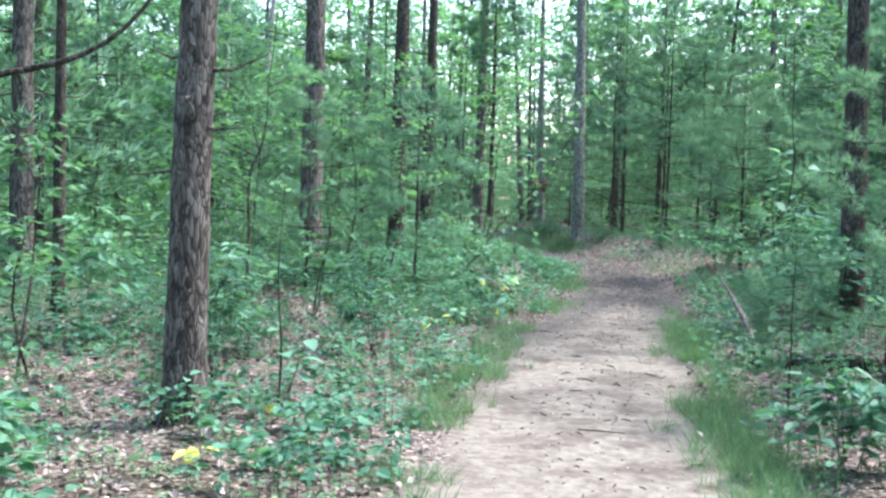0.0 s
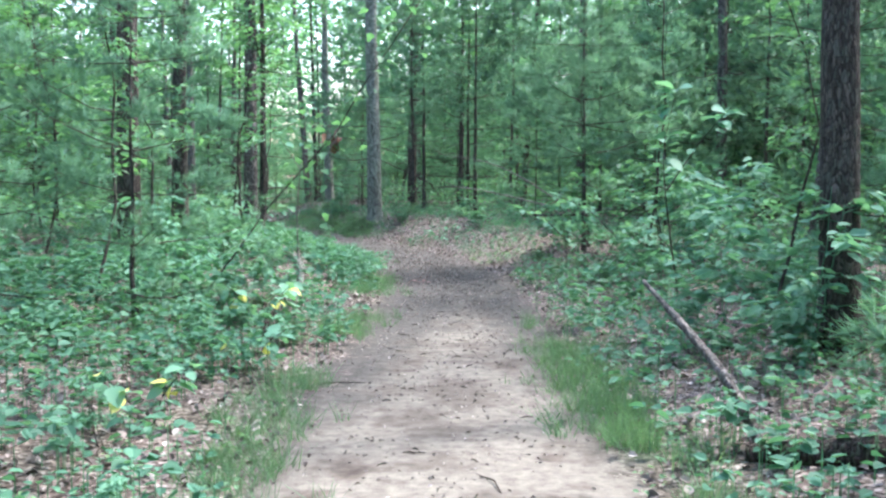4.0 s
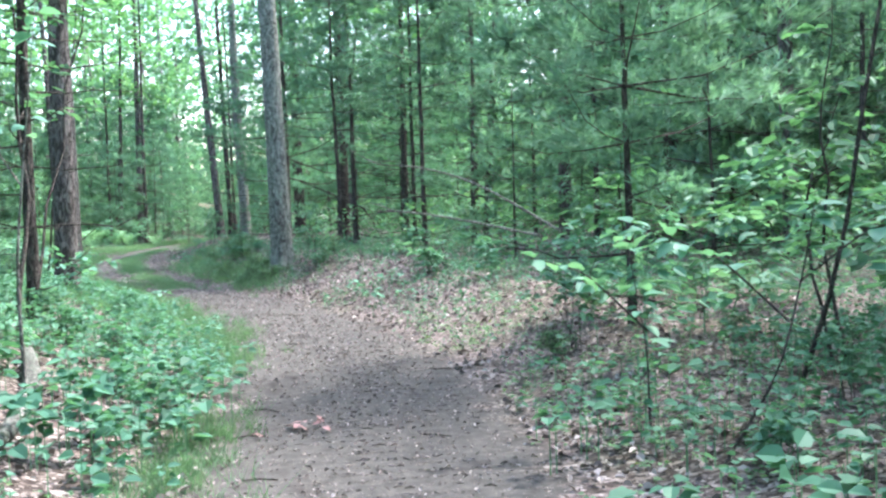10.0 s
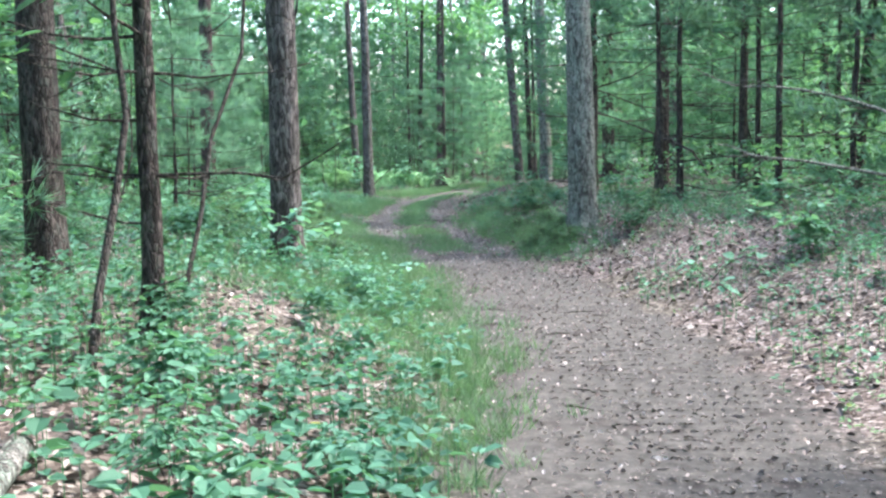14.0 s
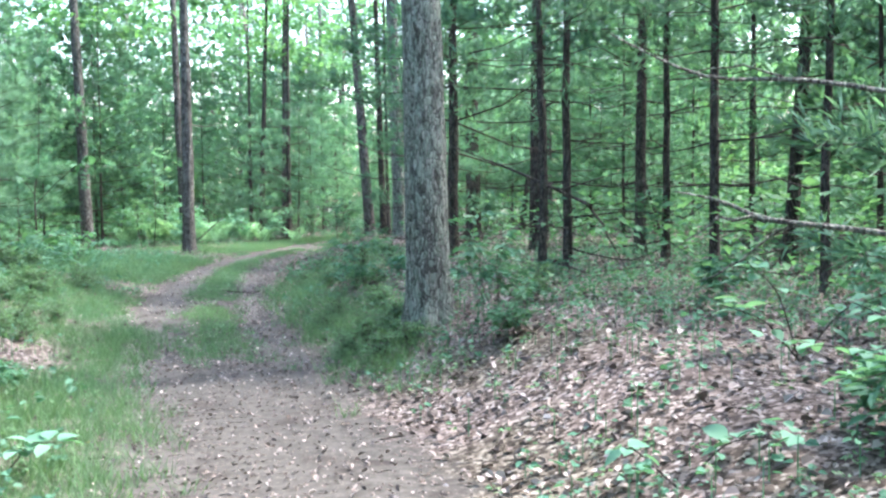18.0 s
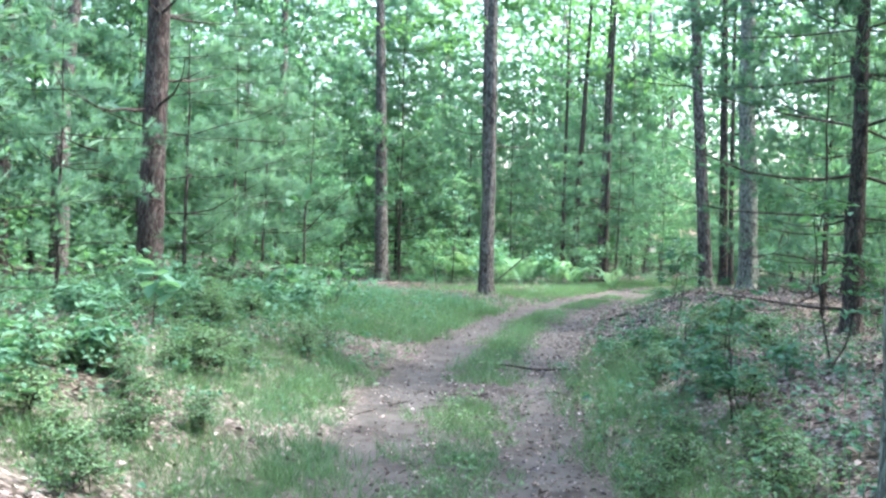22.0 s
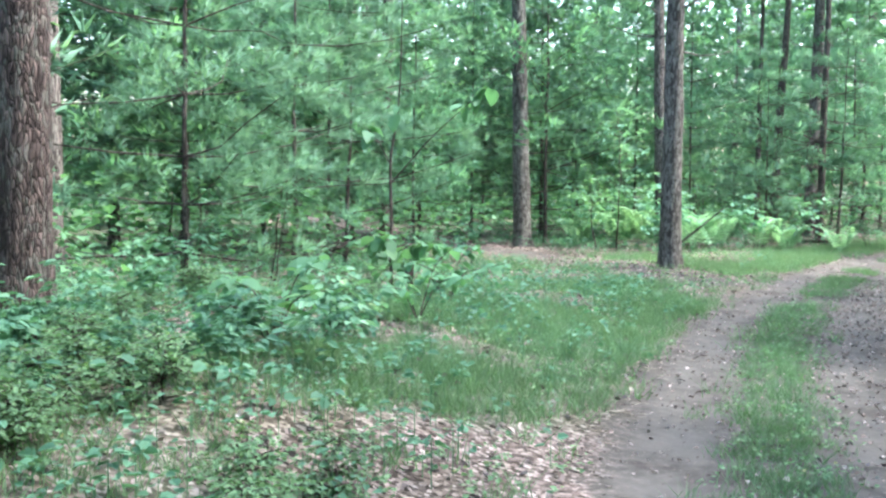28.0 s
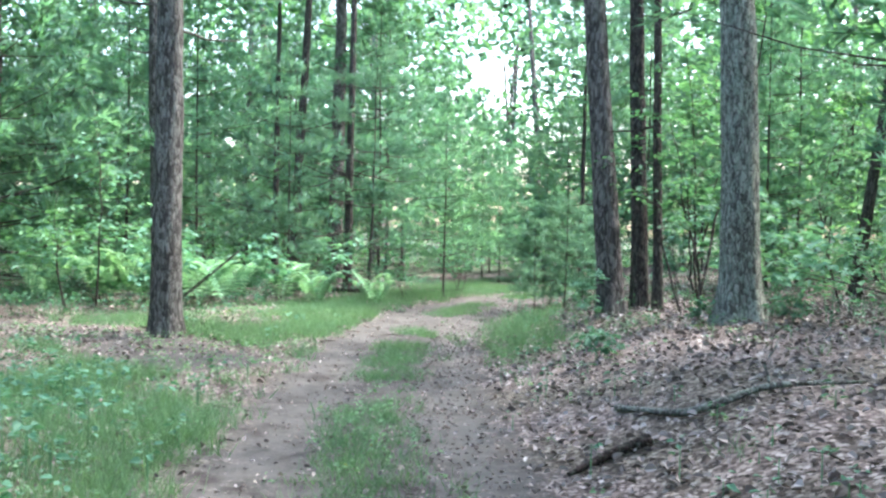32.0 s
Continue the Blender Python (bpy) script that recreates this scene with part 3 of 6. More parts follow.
def pine_meshes(h, d, seed, bare_to, reach, mat, bark, dead=True, lean=(0, 0), needle=0.18, width=0.027, per=6, tufts=7, gap=(0.34, 0.6), single=True, plume=1.0):
    """A white pine: whorls of level limbs, the lower ones bare and dark, the upper ones ending in soft rounded plumes of needles."""
    g = np.random.default_rng(seed)
    rings = 26
    k = np.linspace(0, 1, rings)
    p = np.c_[lean[0] * k, lean[1] * k, k * h - 0.06]
    p[:, :2] += np.cumsum(g.normal(0, 0.008, (rings, 2)), 0)
    stem = tube(p, d / 2 * (1 - 0.93 * k), 12, 0.05, seed, 0.4)
    wood, arms, cs, ds, outs = [], [], [], [], []
    z = 0.3
    while z < h * 0.98:
        kk = z / h
        n = int(g.integers(3, 6))
        a0 = g.uniform(0, 6.28)
        base = np.array((np.interp(z, p[:, 2], p[:, 0]), np.interp(z, p[:, 2], p[:, 1]), z))
        bare = z < bare_to
        for j in range(n):
            if bare and (not dead or g.uniform() < 0.4):
                continue
            az = a0 + j * 6.283 / n + g.normal(0, 0.3)
            ln = reach * (1 - kk ** 1.8) * g.uniform(0.45, 1.2) * (0.75 if bare else 1.0) + 0.15
            out = np.array((math.cos(az), math.sin(az), g.uniform(-0.05, 0.18) if bare else g.uniform(0.0, 0.35)))
            r0 = min(0.0035 + 0.004 * ln, d * 0.3)
            if bare:
                q = bend(base, base + out * ln, (0, 0, -0.05 * ln), 6, g, 0.02 * ln)
                (arms if single else wood).append(tube(q, np.linspace(r0 * 1.5, 0.0025, 6), 6))
                for _ in range(int(g.integers(0, 3))):
                    i = int(g.integers(2, 5))
                    e = q[i] + random_dirs(g, 1, 0.4)[0] * ln * 0.3
                    wood.append(tube(bend(q[i], e, (0, 0, 0), 3, g), np.linspace(r0 * 0.5, 0.002, 3), 4))
                if z < bare_to * 0.75 or g.uniform() < 0.5:
                    continue
            else:
                q = bend(base, base + out * ln, (0, 0, -0.05 * ln), 4, g, 0.02 * ln)
                wood.append(tube(q, np.linspace(r0, 0.0025, 4), 4))
            side = np.array((-out[1], out[0], 0.0))
            m = 2 + int(2.6 * ln) if not bare else 2
            t = np.r_[1.0, g.uniform(0.12, 1.0, m - 1)]
            off = g.normal(0, 1, m) * 0.33 * ln * (1.1 - t)
            heart = base + out * (ln * t)[:, None] + side * off[:, None] + np.c_[np.zeros((m, 2)), g.normal(0.03, 0.06, m)]
            way = out + side * (off * 1.6 / (0.3 * ln + 0.2))[:, None] + (0, 0, 0.25)
            way /= np.linalg.norm(way, axis=1)[:, None]
            puff = plume * g.uniform(0.75, 1.3, m) * (0.10 + 0.05 * ln)
            ball = random_dirs(g, m * tufts, 0.75)
            hc, hw, hp = np.repeat(heart, tufts, 0), np.repeat(way, tufts, 0), np.repeat(puff, tufts)[:, None]
            cs.append(hc + ball * hp * g.uniform(0.2, 1.0, (len(ball), 1)) * (1, 1, 0.7))
            ds.append(hw * 0.7 + ball * 0.8 + (0, 0, 0.2))
            outs.append(ball + hw * 0.35 + (0, 0, 0.35))
        z += g.uniform(*gap)
    v, f = needle_tufts(g, np.concatenate(cs), np.concatenate(ds), per, needle, width)
    leafage = mesh_np("needle_foliage", v, f, [mat], True)
    soft_n = np.repeat(np.concatenate(outs), per * 3, 0) + g.normal(0, 0.25, (len(v), 3))
    soften(leafage, soft_n)
    return mesh_np("trunk", *stem, [bark]), mesh_np("branchwork", *join(wood), [bark]), leafage, [mesh_np("limb", *a, [bark]) for a in arms]


def pine(x, y, meshes, label, group="", turn=0.0, size=1.0):
    t = thing("pine_tree", x, y, ground_z(x, y), label, "pine tree", group)
    part("trunk", meshes[0], t)
    part("branchwork", meshes[1], t, kind="stuff")
    part("needle_foliage", meshes[2], t, kind="stuff")
    for a in meshes[3]:
        part("limb", a, t)
    t.matrix_basis = pose(x, y, ground_z(x, y), 0, 0, turn) @ Matrix.Diagonal((size, size, size, 1))
    return t


def leafy_meshes(name, h, seed, stems, leaf, reach, sprays, mat, bark, low=0.25, lean=(0, 0), per=9):
    """A broadleaved sapling: thin bent stems, level sprays of leaves on fine twigs."""
    g = np.random.default_rng(seed)
    trunks, wood, cs, ds = [], [], [], []
    for s in range(stems):
        hh = h * g.uniform(0.7, 1.0) if s else h
        top = np.array((lean[0] + g.normal(0, 0.10 * h), lean[1] + g.normal(0, 0.10 * h), hh))
        root = np.array((g.normal(0, 0.05), g.normal(0, 0.05), -0.05)) * (1, 1, 1)
        p = bend(root, top, (g.normal(0, 0.05 * h), g.normal(0, 0.05 * h), 0), 12, g, 0.012 * h)
        trunks.append(mesh_np("stem", *tube(p, np.linspace(0.0025 + (0.0055 if h > 1.5 else 0.0032) * min(h, 4) * (0.75 if h > 6 else 1), 0.0025, 12), 7, 0.04, seed), [bark]))
        for b in range(int(sprays / stems)):
            t = g.uniform(low, 1.0)
            q0 = np.array([np.interp(t, np.linspace(0, 1, 12), p[:, c]) for c in (0, 1, 2)])
            az = g.uniform(0, 6.283)
            ln = reach * g.uniform(0.4, 1.0) * (1.15 - 0.7 * t)
            e = q0 + np.array((math.cos(az) * ln, math.sin(az) * ln, g.uniform(0.0, 0.45) * ln))
            q = bend(q0, e, (0, 0, 0.06 * ln), 3, g, 0.02 * ln)
            wood.append(tube(q, np.linspace(0.003 + 0.003 * ln, 0.0015, 3), 4))
            m = max(3, int(per * (0.5 + ln / reach)))
            tt = g.uniform(0.25, 1.05, m)
            pos = np.stack([np.interp(tt, np.linspace(0, 1, 3), q[:, c]) for c in (0, 1, 2)], 1) + g.normal(0, 0.06 * ln + 0.02, (m, 3)) * (1, 1, 0.5)
            a2 = az + g.choice((-1, 1), m) * g.uniform(0.3, 1.2, m)
            cs.append(pos)
            ds.append(np.c_[np.cos(a2), np.sin(a2), g.normal(-0.15, 0.2, m)])
    c, d = np.concatenate(cs), np.concatenate(ds)
    up = np.c_[g.normal(0, 0.35, (len(c), 2)), np.ones(len(c))]
    v, f = join(wood)
    twigs = mesh_np("twigs", v, f, [bark])
    v, f = blades(c, d, up, leaf * g.uniform(0.7, 1.3, len(c)), leaf * g.uniform(0.45, 0.7, len(c)), 0.12, True)
    return trunks, twigs, mesh_np("foliage", v, f, [mat], False)


def leafy(x, y, meshes, name, label, category, group="", turn=0.0, size=1.0):
    t = thing(name, x, y, ground_z(x, y), label, category, group)
    for me in meshes[0]:
        part("stem", me, t)
    part("twig_work", meshes[1], t, kind="stuff")
    part("foliage", meshes[2], t, kind="stuff")
    t.matrix_basis = pose(x, y, ground_z(x, y), 0, 0, turn) @ Matrix.Diagonal((size, size, size, 1))
    return t


def leaf_mesh(name, L, W, mat, lobes=False):
    """One large leaf: arched and folded, with a wavy edge."""
    n = 7
    t = np.linspace(0, 1, n)
    w = W / 2 * np.sin(np.pi * t ** 0.8) ** 0.8
    if lobes:
        w = w * (1 + 0.35 * np.cos(t * 15))
    mid = np.c_[t * L, np.zeros(n), -0.22 * L * t ** 2]
    lft, rgt = mid + np.c_[np.zeros(n), w, 0.25 * w], mid + np.c_[np.zeros(n), -w, 0.25 * w]
    v = np.concatenate([lft, mid, rgt])
    f = [(i, i + 1, n + i + 1, n + i) for i in range(n - 1)] + [(n + i, n + i + 1, 2 * n + i + 1, 2 * n + i) for i in range(n - 1)]
    return mesh_np(name, v, f, [mat])


DARK_LEAF = leaf_mesh("leaf", 0.2, 0.15, LEAVES)
BIG_LEAF, MID_LEAF, OAK_LEAF, YELLOW_LEAF = leaf_mesh("leaf", 0.19, 0.14, BROAD), leaf_mesh("leaf", 0.13, 0.085, BROAD), leaf_mesh("leaf", 0.16, 0.10, LEAVES, True), leaf_mesh("leaf", 0.17, 0.12, YELLOW)


def broad_plant(x, y, stems, leaf, label, seed, name="broadleaf_plant", size=1.0, wood=None, yellow=0, droop=-4):
    """A plant whose large leaves can be told apart: stems given as lists of points, leaves set along their upper part."""
    g = np.random.default_rng(seed)
    z0 = ground_z(x, y)
    t = thing(name, x, y, z0, label, "plant")
    for pts, count, start in stems:
        p = np.asarray(pts, float)
        k = np.linspace(0, 1, len(p))
        fine = np.linspace(0, 1, 12)
        q = np.stack([np.interp(fine, k, p[:, c]) for c in (0, 1, 2)], 1)
        q[1:-1] = (q[:-2] + q[1:-1] * 2 + q[2:]) / 4
        ln = float(np.linalg.norm(np.diff(q, axis=0), axis=1).sum())
        v, f = tube(q, np.linspace(0.004 + 0.004 * ln, 0.002, 12), 6, 0.04, seed)
        stem = part("stem", mesh_np("stem", v, f, [wood or BARK_DARK]), t)
        for i in range(count):
            s = g.uniform(start, 1.0)
            c = [np.interp(s, fine, q[:, a]) for a in (0, 1, 2)]
            yaw, sc = g.uniform(0, 360), g.uniform(0.6, 1.25) * size
            m = pose(*c, g.normal(0, 14), g.normal(droop, 16), yaw) @ Matrix.Translation((0.03, 0, 0)) @ Matrix.Diagonal((sc, sc, sc, 1))
            part("leaf", YELLOW_LEAF if i < yellow else leaf, t, at=m)
    return t
# ---------------------------------------------------------------- the trees that stand along the track
def stubs(seed, n, lo, hi, ln):
    g = np.random.default_rng(seed)
    return [(g.uniform(lo, hi), g.uniform(0, 6.28), g.uniform(0.3, 1.0) * ln, g.uniform(-0.15, 0.35)) for _ in range(n)]


TALL = [
    # x, y, diameter, height, bark, lean, limbs, label
    (-1.0, -1.1, 0.29, 15, BARK_BROWN, (0.25, 0.1), stubs(1, 16, 1.6, 4.5, 0.7), "brown furrowed pine trunk with broken twigs beside the sandy track"),
    (-4.75, 8.9, 0.42, 16, BARK_BROWN, (0.1, 0.2), stubs(2, 6, 3, 6, 1.2), "tall reddish-brown trunk behind the leafy undergrowth"),
    (-7.9, 5.4, 0.38, 15, BARK_BROWN, (-0.3, 0.2), stubs(3, 6, 2.5, 6, 1.4), "brown trunk standing back among dead twigs"),
    (-4.5, 12.6, 0.36, 15, BARK_DARK, (0.2, 0), stubs(4, 5, 2.5, 6, 1.2), "dark trunk half hidden by climbing leaves"),
    (3.88, 5.62, 0.30, 15, BARK_DARK, (-0.5, 0.1), stubs(5, 5, 2.5, 6, 1.2), "dark brown trunk in the shrubs behind a rotten log"),
    (-2.76, 25.0, 0.41, 17, BARK_GREY, (-0.35, 0.1), stubs(6, 4, 5, 8, 1.5), "thick grey oak trunk covered with lichen plates"),
    (-4.75, 19.85, 0.32, 16, BARK_BROWN, (0.15, 0.2), stubs(7, 5, 3.5, 7, 1.3), "brown plated trunk on the leafy bank"),
    (-14.32, 43.11, 0.38, 16, BARK_PATCHY, (-0.1, 0.2), stubs(8, 6, 3, 7, 1.6), "straight grey trunk on the grassy edge of the clearing"),
    (-19.5, 46.1, 0.42, 17, BARK_PATCHY, (-0.9, 0.2), stubs(9, 5, 3.5, 7, 1.4), "brown trunk with a pale side by the fork of the path"),
    (-3.1, 35.8, 0.36, 16, BARK_RED, (0, 0.2), stubs(10, 9, 1.5, 6, 1.5), "reddish pine trunk behind the bare lower limbs"),
    (1.14, 31.8, 0.22, 14, BARK_DARK, (0.9, 0.1), stubs(11, 10, 1.2, 6, 1.3), "dark leaning pine trunk with bare limbs"),
    (-5.45, 41.3, 0.40, 16, BARK_DARK, (0, 0.2), stubs(12, 6, 2, 6, 1.5), "dark pine trunk deep in the woods"),
    (6.05, 22.4, 0.27, 16, BARK_BROWN, (-0.2, 0), stubs(13, 5, 3, 6, 1.2), "brown trunk rising behind the young pine"),
    (-5.35, 17.1, 0.31, 15, BARK_DARK, (0.1, 0), stubs(14, 6, 2.5, 6, 1.2), "dark brown trunk among pine sprays"),
    (-16.9, 54.6, 0.26, 13, BARK_DARK, (0.5, 0.1), stubs(16, 9, 1, 5, 1.3), "dark leaning pine trunk at the back of the clearing"),
    (-17.6, 55.2, 0.17, 12, BARK_DARK, (0.05, 0.1), stubs(17, 9, 1, 5, 1.2), "slim dark pine trunk at the back of the clearing"),
    (-16.2, 55.6, 0.40, 15, BARK_BROWN, (0.2, 0.1), stubs(18, 6, 2, 6, 1.5), "pale brown trunk at the back of the clearing"),
    (-15.05, 53.0, 0.20, 13, BARK_DARK, (0.1, 0.1), stubs(19, 22, 0.7, 4.5, 1.5), "dark pine trunk bristling with dead twigs"),
    (-8.98, 43.9, 0.31, 16, BARK_BROWN, (-1.2, 0.2), stubs(20, 5, 3, 7, 1.4), "brown trunk of a leaning pair beside the track"),
    (-8.66, 44.15, 0.21, 15, BARK_DARK, (-0.4, 0.3), stubs(21, 5, 3, 7, 1.2), "darker trunk of the pair beside the track"),
    (-8.45, 43.95, 0.12, 11, BARK_DARK, (-0.2, 0.2), stubs(22, 6, 2, 5, 0.9), "thin dark trunk at the foot of the pair"),
    (-7.65, 42.3, 0.40, 17, BARK_GREY, (-0.5, 0.1), stubs(23, 4, 4, 8, 1.5), "broad grey oak trunk with a flared foot in leaf litter"),
    (-17.7, 30.5, 0.36, 15, BARK_PALE, (1.6, 0.3), stubs(25, 4, 4, 8, 1.2), "pale leaning trunk beyond the bushes"),
    (-12.57, 30.4, 0.36, 15, BARK_RED, (0.2, 0.1), stubs(26, 14, 1.5, 5.5, 1.8), "dark reddish pine trunk with long bare limbs"),
    (-21.6, 43.7, 0.30, 15, BARK_BROWN, (0.1, 0.2), stubs(27, 5, 3, 7, 1.4), "brown trunk far back beyond the fork"),
    (-4.1, 45.7, 0.42, 16, BARK_BROWN, (0.1, 0.2), stubs(29, 6, 2, 7, 1.5), "pale brown trunk behind the dark pines"),
    (-17.8, 49.7, 0.34, 16, BARK_BROWN, (-0.6, 0.2), stubs(30, 5, 3, 7, 1.5), "brown trunk behind the ferns"),
    (-22.6, 35.3, 0.36, 15, BARK_DARK, (0.1, 0.2), stubs(31, 6, 2, 7, 1.5), "dark trunk in the thicket"),
    (6.4, 15.7, 0.26, 14, BARK_BROWN, (1.2, 0.2), stubs(32, 6, 2, 6, 1.3), "brown trunk leaning out over the shrubs"),
    (3.0, 29.6, 0.32, 16, BARK_BROWN, (0.1, 0.2), stubs(33, 5, 3, 7, 1.4), "brown trunk far behind the young pines"),
    (5.2, 27.7, 0.34, 16, BARK_DARK, (-0.4, 0.2), stubs(34, 5, 3, 7, 1.4), "dark trunk far behind the young pines"),
    (-5.3, 49.0, 0.20, 13, BARK_DARK, (1.6, 0.2), stubs(35, 6, 2, 6, 1.2), "thin dark trunk leaning over the bushes"),
]
# clump counts of the unseen crowns: few let sun onto glade and bank, many shade the bend
SHADE_CLUMPS = {(1.14, 31.8): 8, (6.4, 15.7): 14, (6.05, 22.4): 6, (5.2, 27.7): 6, (3.0, 29.6): 8, (-8.45, 43.95): 4, (-8.66, 44.15): 8, (-8.98, 43.9): 10, (-7.65, 42.3): 14, (-5.3, 49.0): 6, (-5.45, 41.3): 36, (-3.1, 35.8): 64}
KEY = [(x, y) for x, y, *_ in TALL]
for n, (x, y, d, h, bark, lean, limbs, label) in enumerate(TALL):
    canopy_tree(x, y, d, h, bark, 100 + n, lean, label, limbs, (6.8, 3.0), flare=0.8 if (x, y) == (-7.65, 42.3) else 0.5,
                clumps=SHADE_CLUMPS.get((x, y), 22), seg=40 if n in (0, 5, 6, 7, 21) else 22, rings=70 if n in (0, 5, 6, 7, 21) else 34)

# a trunk that forks two metres up
fork = thing("tree", -19.6, 34.5, ground_z(-19.6, 34.5), "forked brown trunk, its two stems parting above the bushes", "tree")
_g = np.random.default_rng(7)
_v = join([tube(np.array([(0, 0, -0.05), (0.02, 0, 0.6), (0.05, 0, 1.6), (0.03, 0, 3.0), (0.0, 0, 3.7)]), (0.24, 0.19, 0.18, 0.18, 0.17), 20, 0.05, 3, 0.4),
           tube(bend((0.05, 0, 3.4), (0.75, 0.2, 14), (0.15, 0, 0), 12, _g, 0.05), np.linspace(0.14, 0.04, 12), 14, 0.05, 4),
           tube(bend((-0.05, 0, 3.3), (-0.9, 0.4, 13), (-0.35, 0, 0), 12, _g, 0.05), np.linspace(0.12, 0.03, 12), 14, 0.05, 5)])
part("trunk", mesh_np("trunk", *_v, [BARK_BROWN]), fork)
part("crown", broad_crown("crown", _g, 6.8, 15, 3.2, 30, 34, 0.26, LEAVES_SUNNY), fork, kind="stuff")
KEY.append((-19.6, 34.5))

# ---------------------------------------------------------------- pines
PINES = {
    "feather": [pine_meshes(4.6, 0.06, 40 + i, 0.5, 1.9, NEEDLES, BARK_DARK, plume=1.25, tufts=8) for i in range(3)],
    "open": [pine_meshes(5.2, 0.09, 45, 1.5, 2.5, NEEDLES, BARK_DARK, needle=0.15, width=0.012, tufts=20, per=10, plume=1.5)],
    "bough": [pine_meshes(10.0, 0.22, 59, 1.9, 3.5, NEEDLES, BARK_DARK, needle=0.16, width=0.02, tufts=9, per=8, gap=(0.42, 0.65), plume=1.1)],
    "limbed": [pine_meshes(9.0, 0.13, 58, 4.0, 1.35, NEEDLES, BARK_DARK, gap=(0.2, 0.32), plume=1.0)],
    "tall": [pine_meshes(9.0, 0.125, 50 + i, 3.0, 2.0, NEEDLES, BARK_DARK, gap=(0.34, 0.55), plume=1.2) for i in range(4)],
    "light": [pine_meshes(8.5, 0.085, 60 + i, 1.4, 2.5, NEEDLES_LIGHT, BARK_DARK, needle=0.2, width=0.035, tufts=6, plume=1.2) for i in range(3)],
    "far": [pine_meshes(9.5, 0.10, 65 + i, 0.9, 2.9, NEEDLES if i < 2 else NEEDLES_LIGHT, BARK_DARK, needle=0.27, width=0.06, per=5, tufts=5, gap=(0.45, 0.75), single=False, plume=1.4) for i in range(4)],
    "soft": [pine_meshes(3.6, 0.05, 75 + i, 0.35, 1.5, NEEDLES, BARK_DARK, needle=0.11, width=0.007, per=17, tufts=11, gap=(0.3, 0.5)) for i in range(2)],
    "small": [pine_meshes(2.3, 0.04, 70 + i, 0.1, 1.0, NEEDLES, BARK_DARK, False, gap=(0.2, 0.35)) for i in range(2)],
}
LABELS = {"bough": "spreading pine with long dark boughs reaching towards the track", "limbed": "slim dark pine bristling with long bare limbs", "feather": "young white pine with soft bluish-green needles", "tall": "slender dark pine, bare limbs below and needles above",
          "light": "young pine with light green feathery needles", "open": "spreading young white pine with a soft blue-green crown", "far": "dense young pine with layered blue-green boughs", "soft": "soft young white pine with fine bluish needles", "small": "small bushy pine sapling with blue-green needles"}
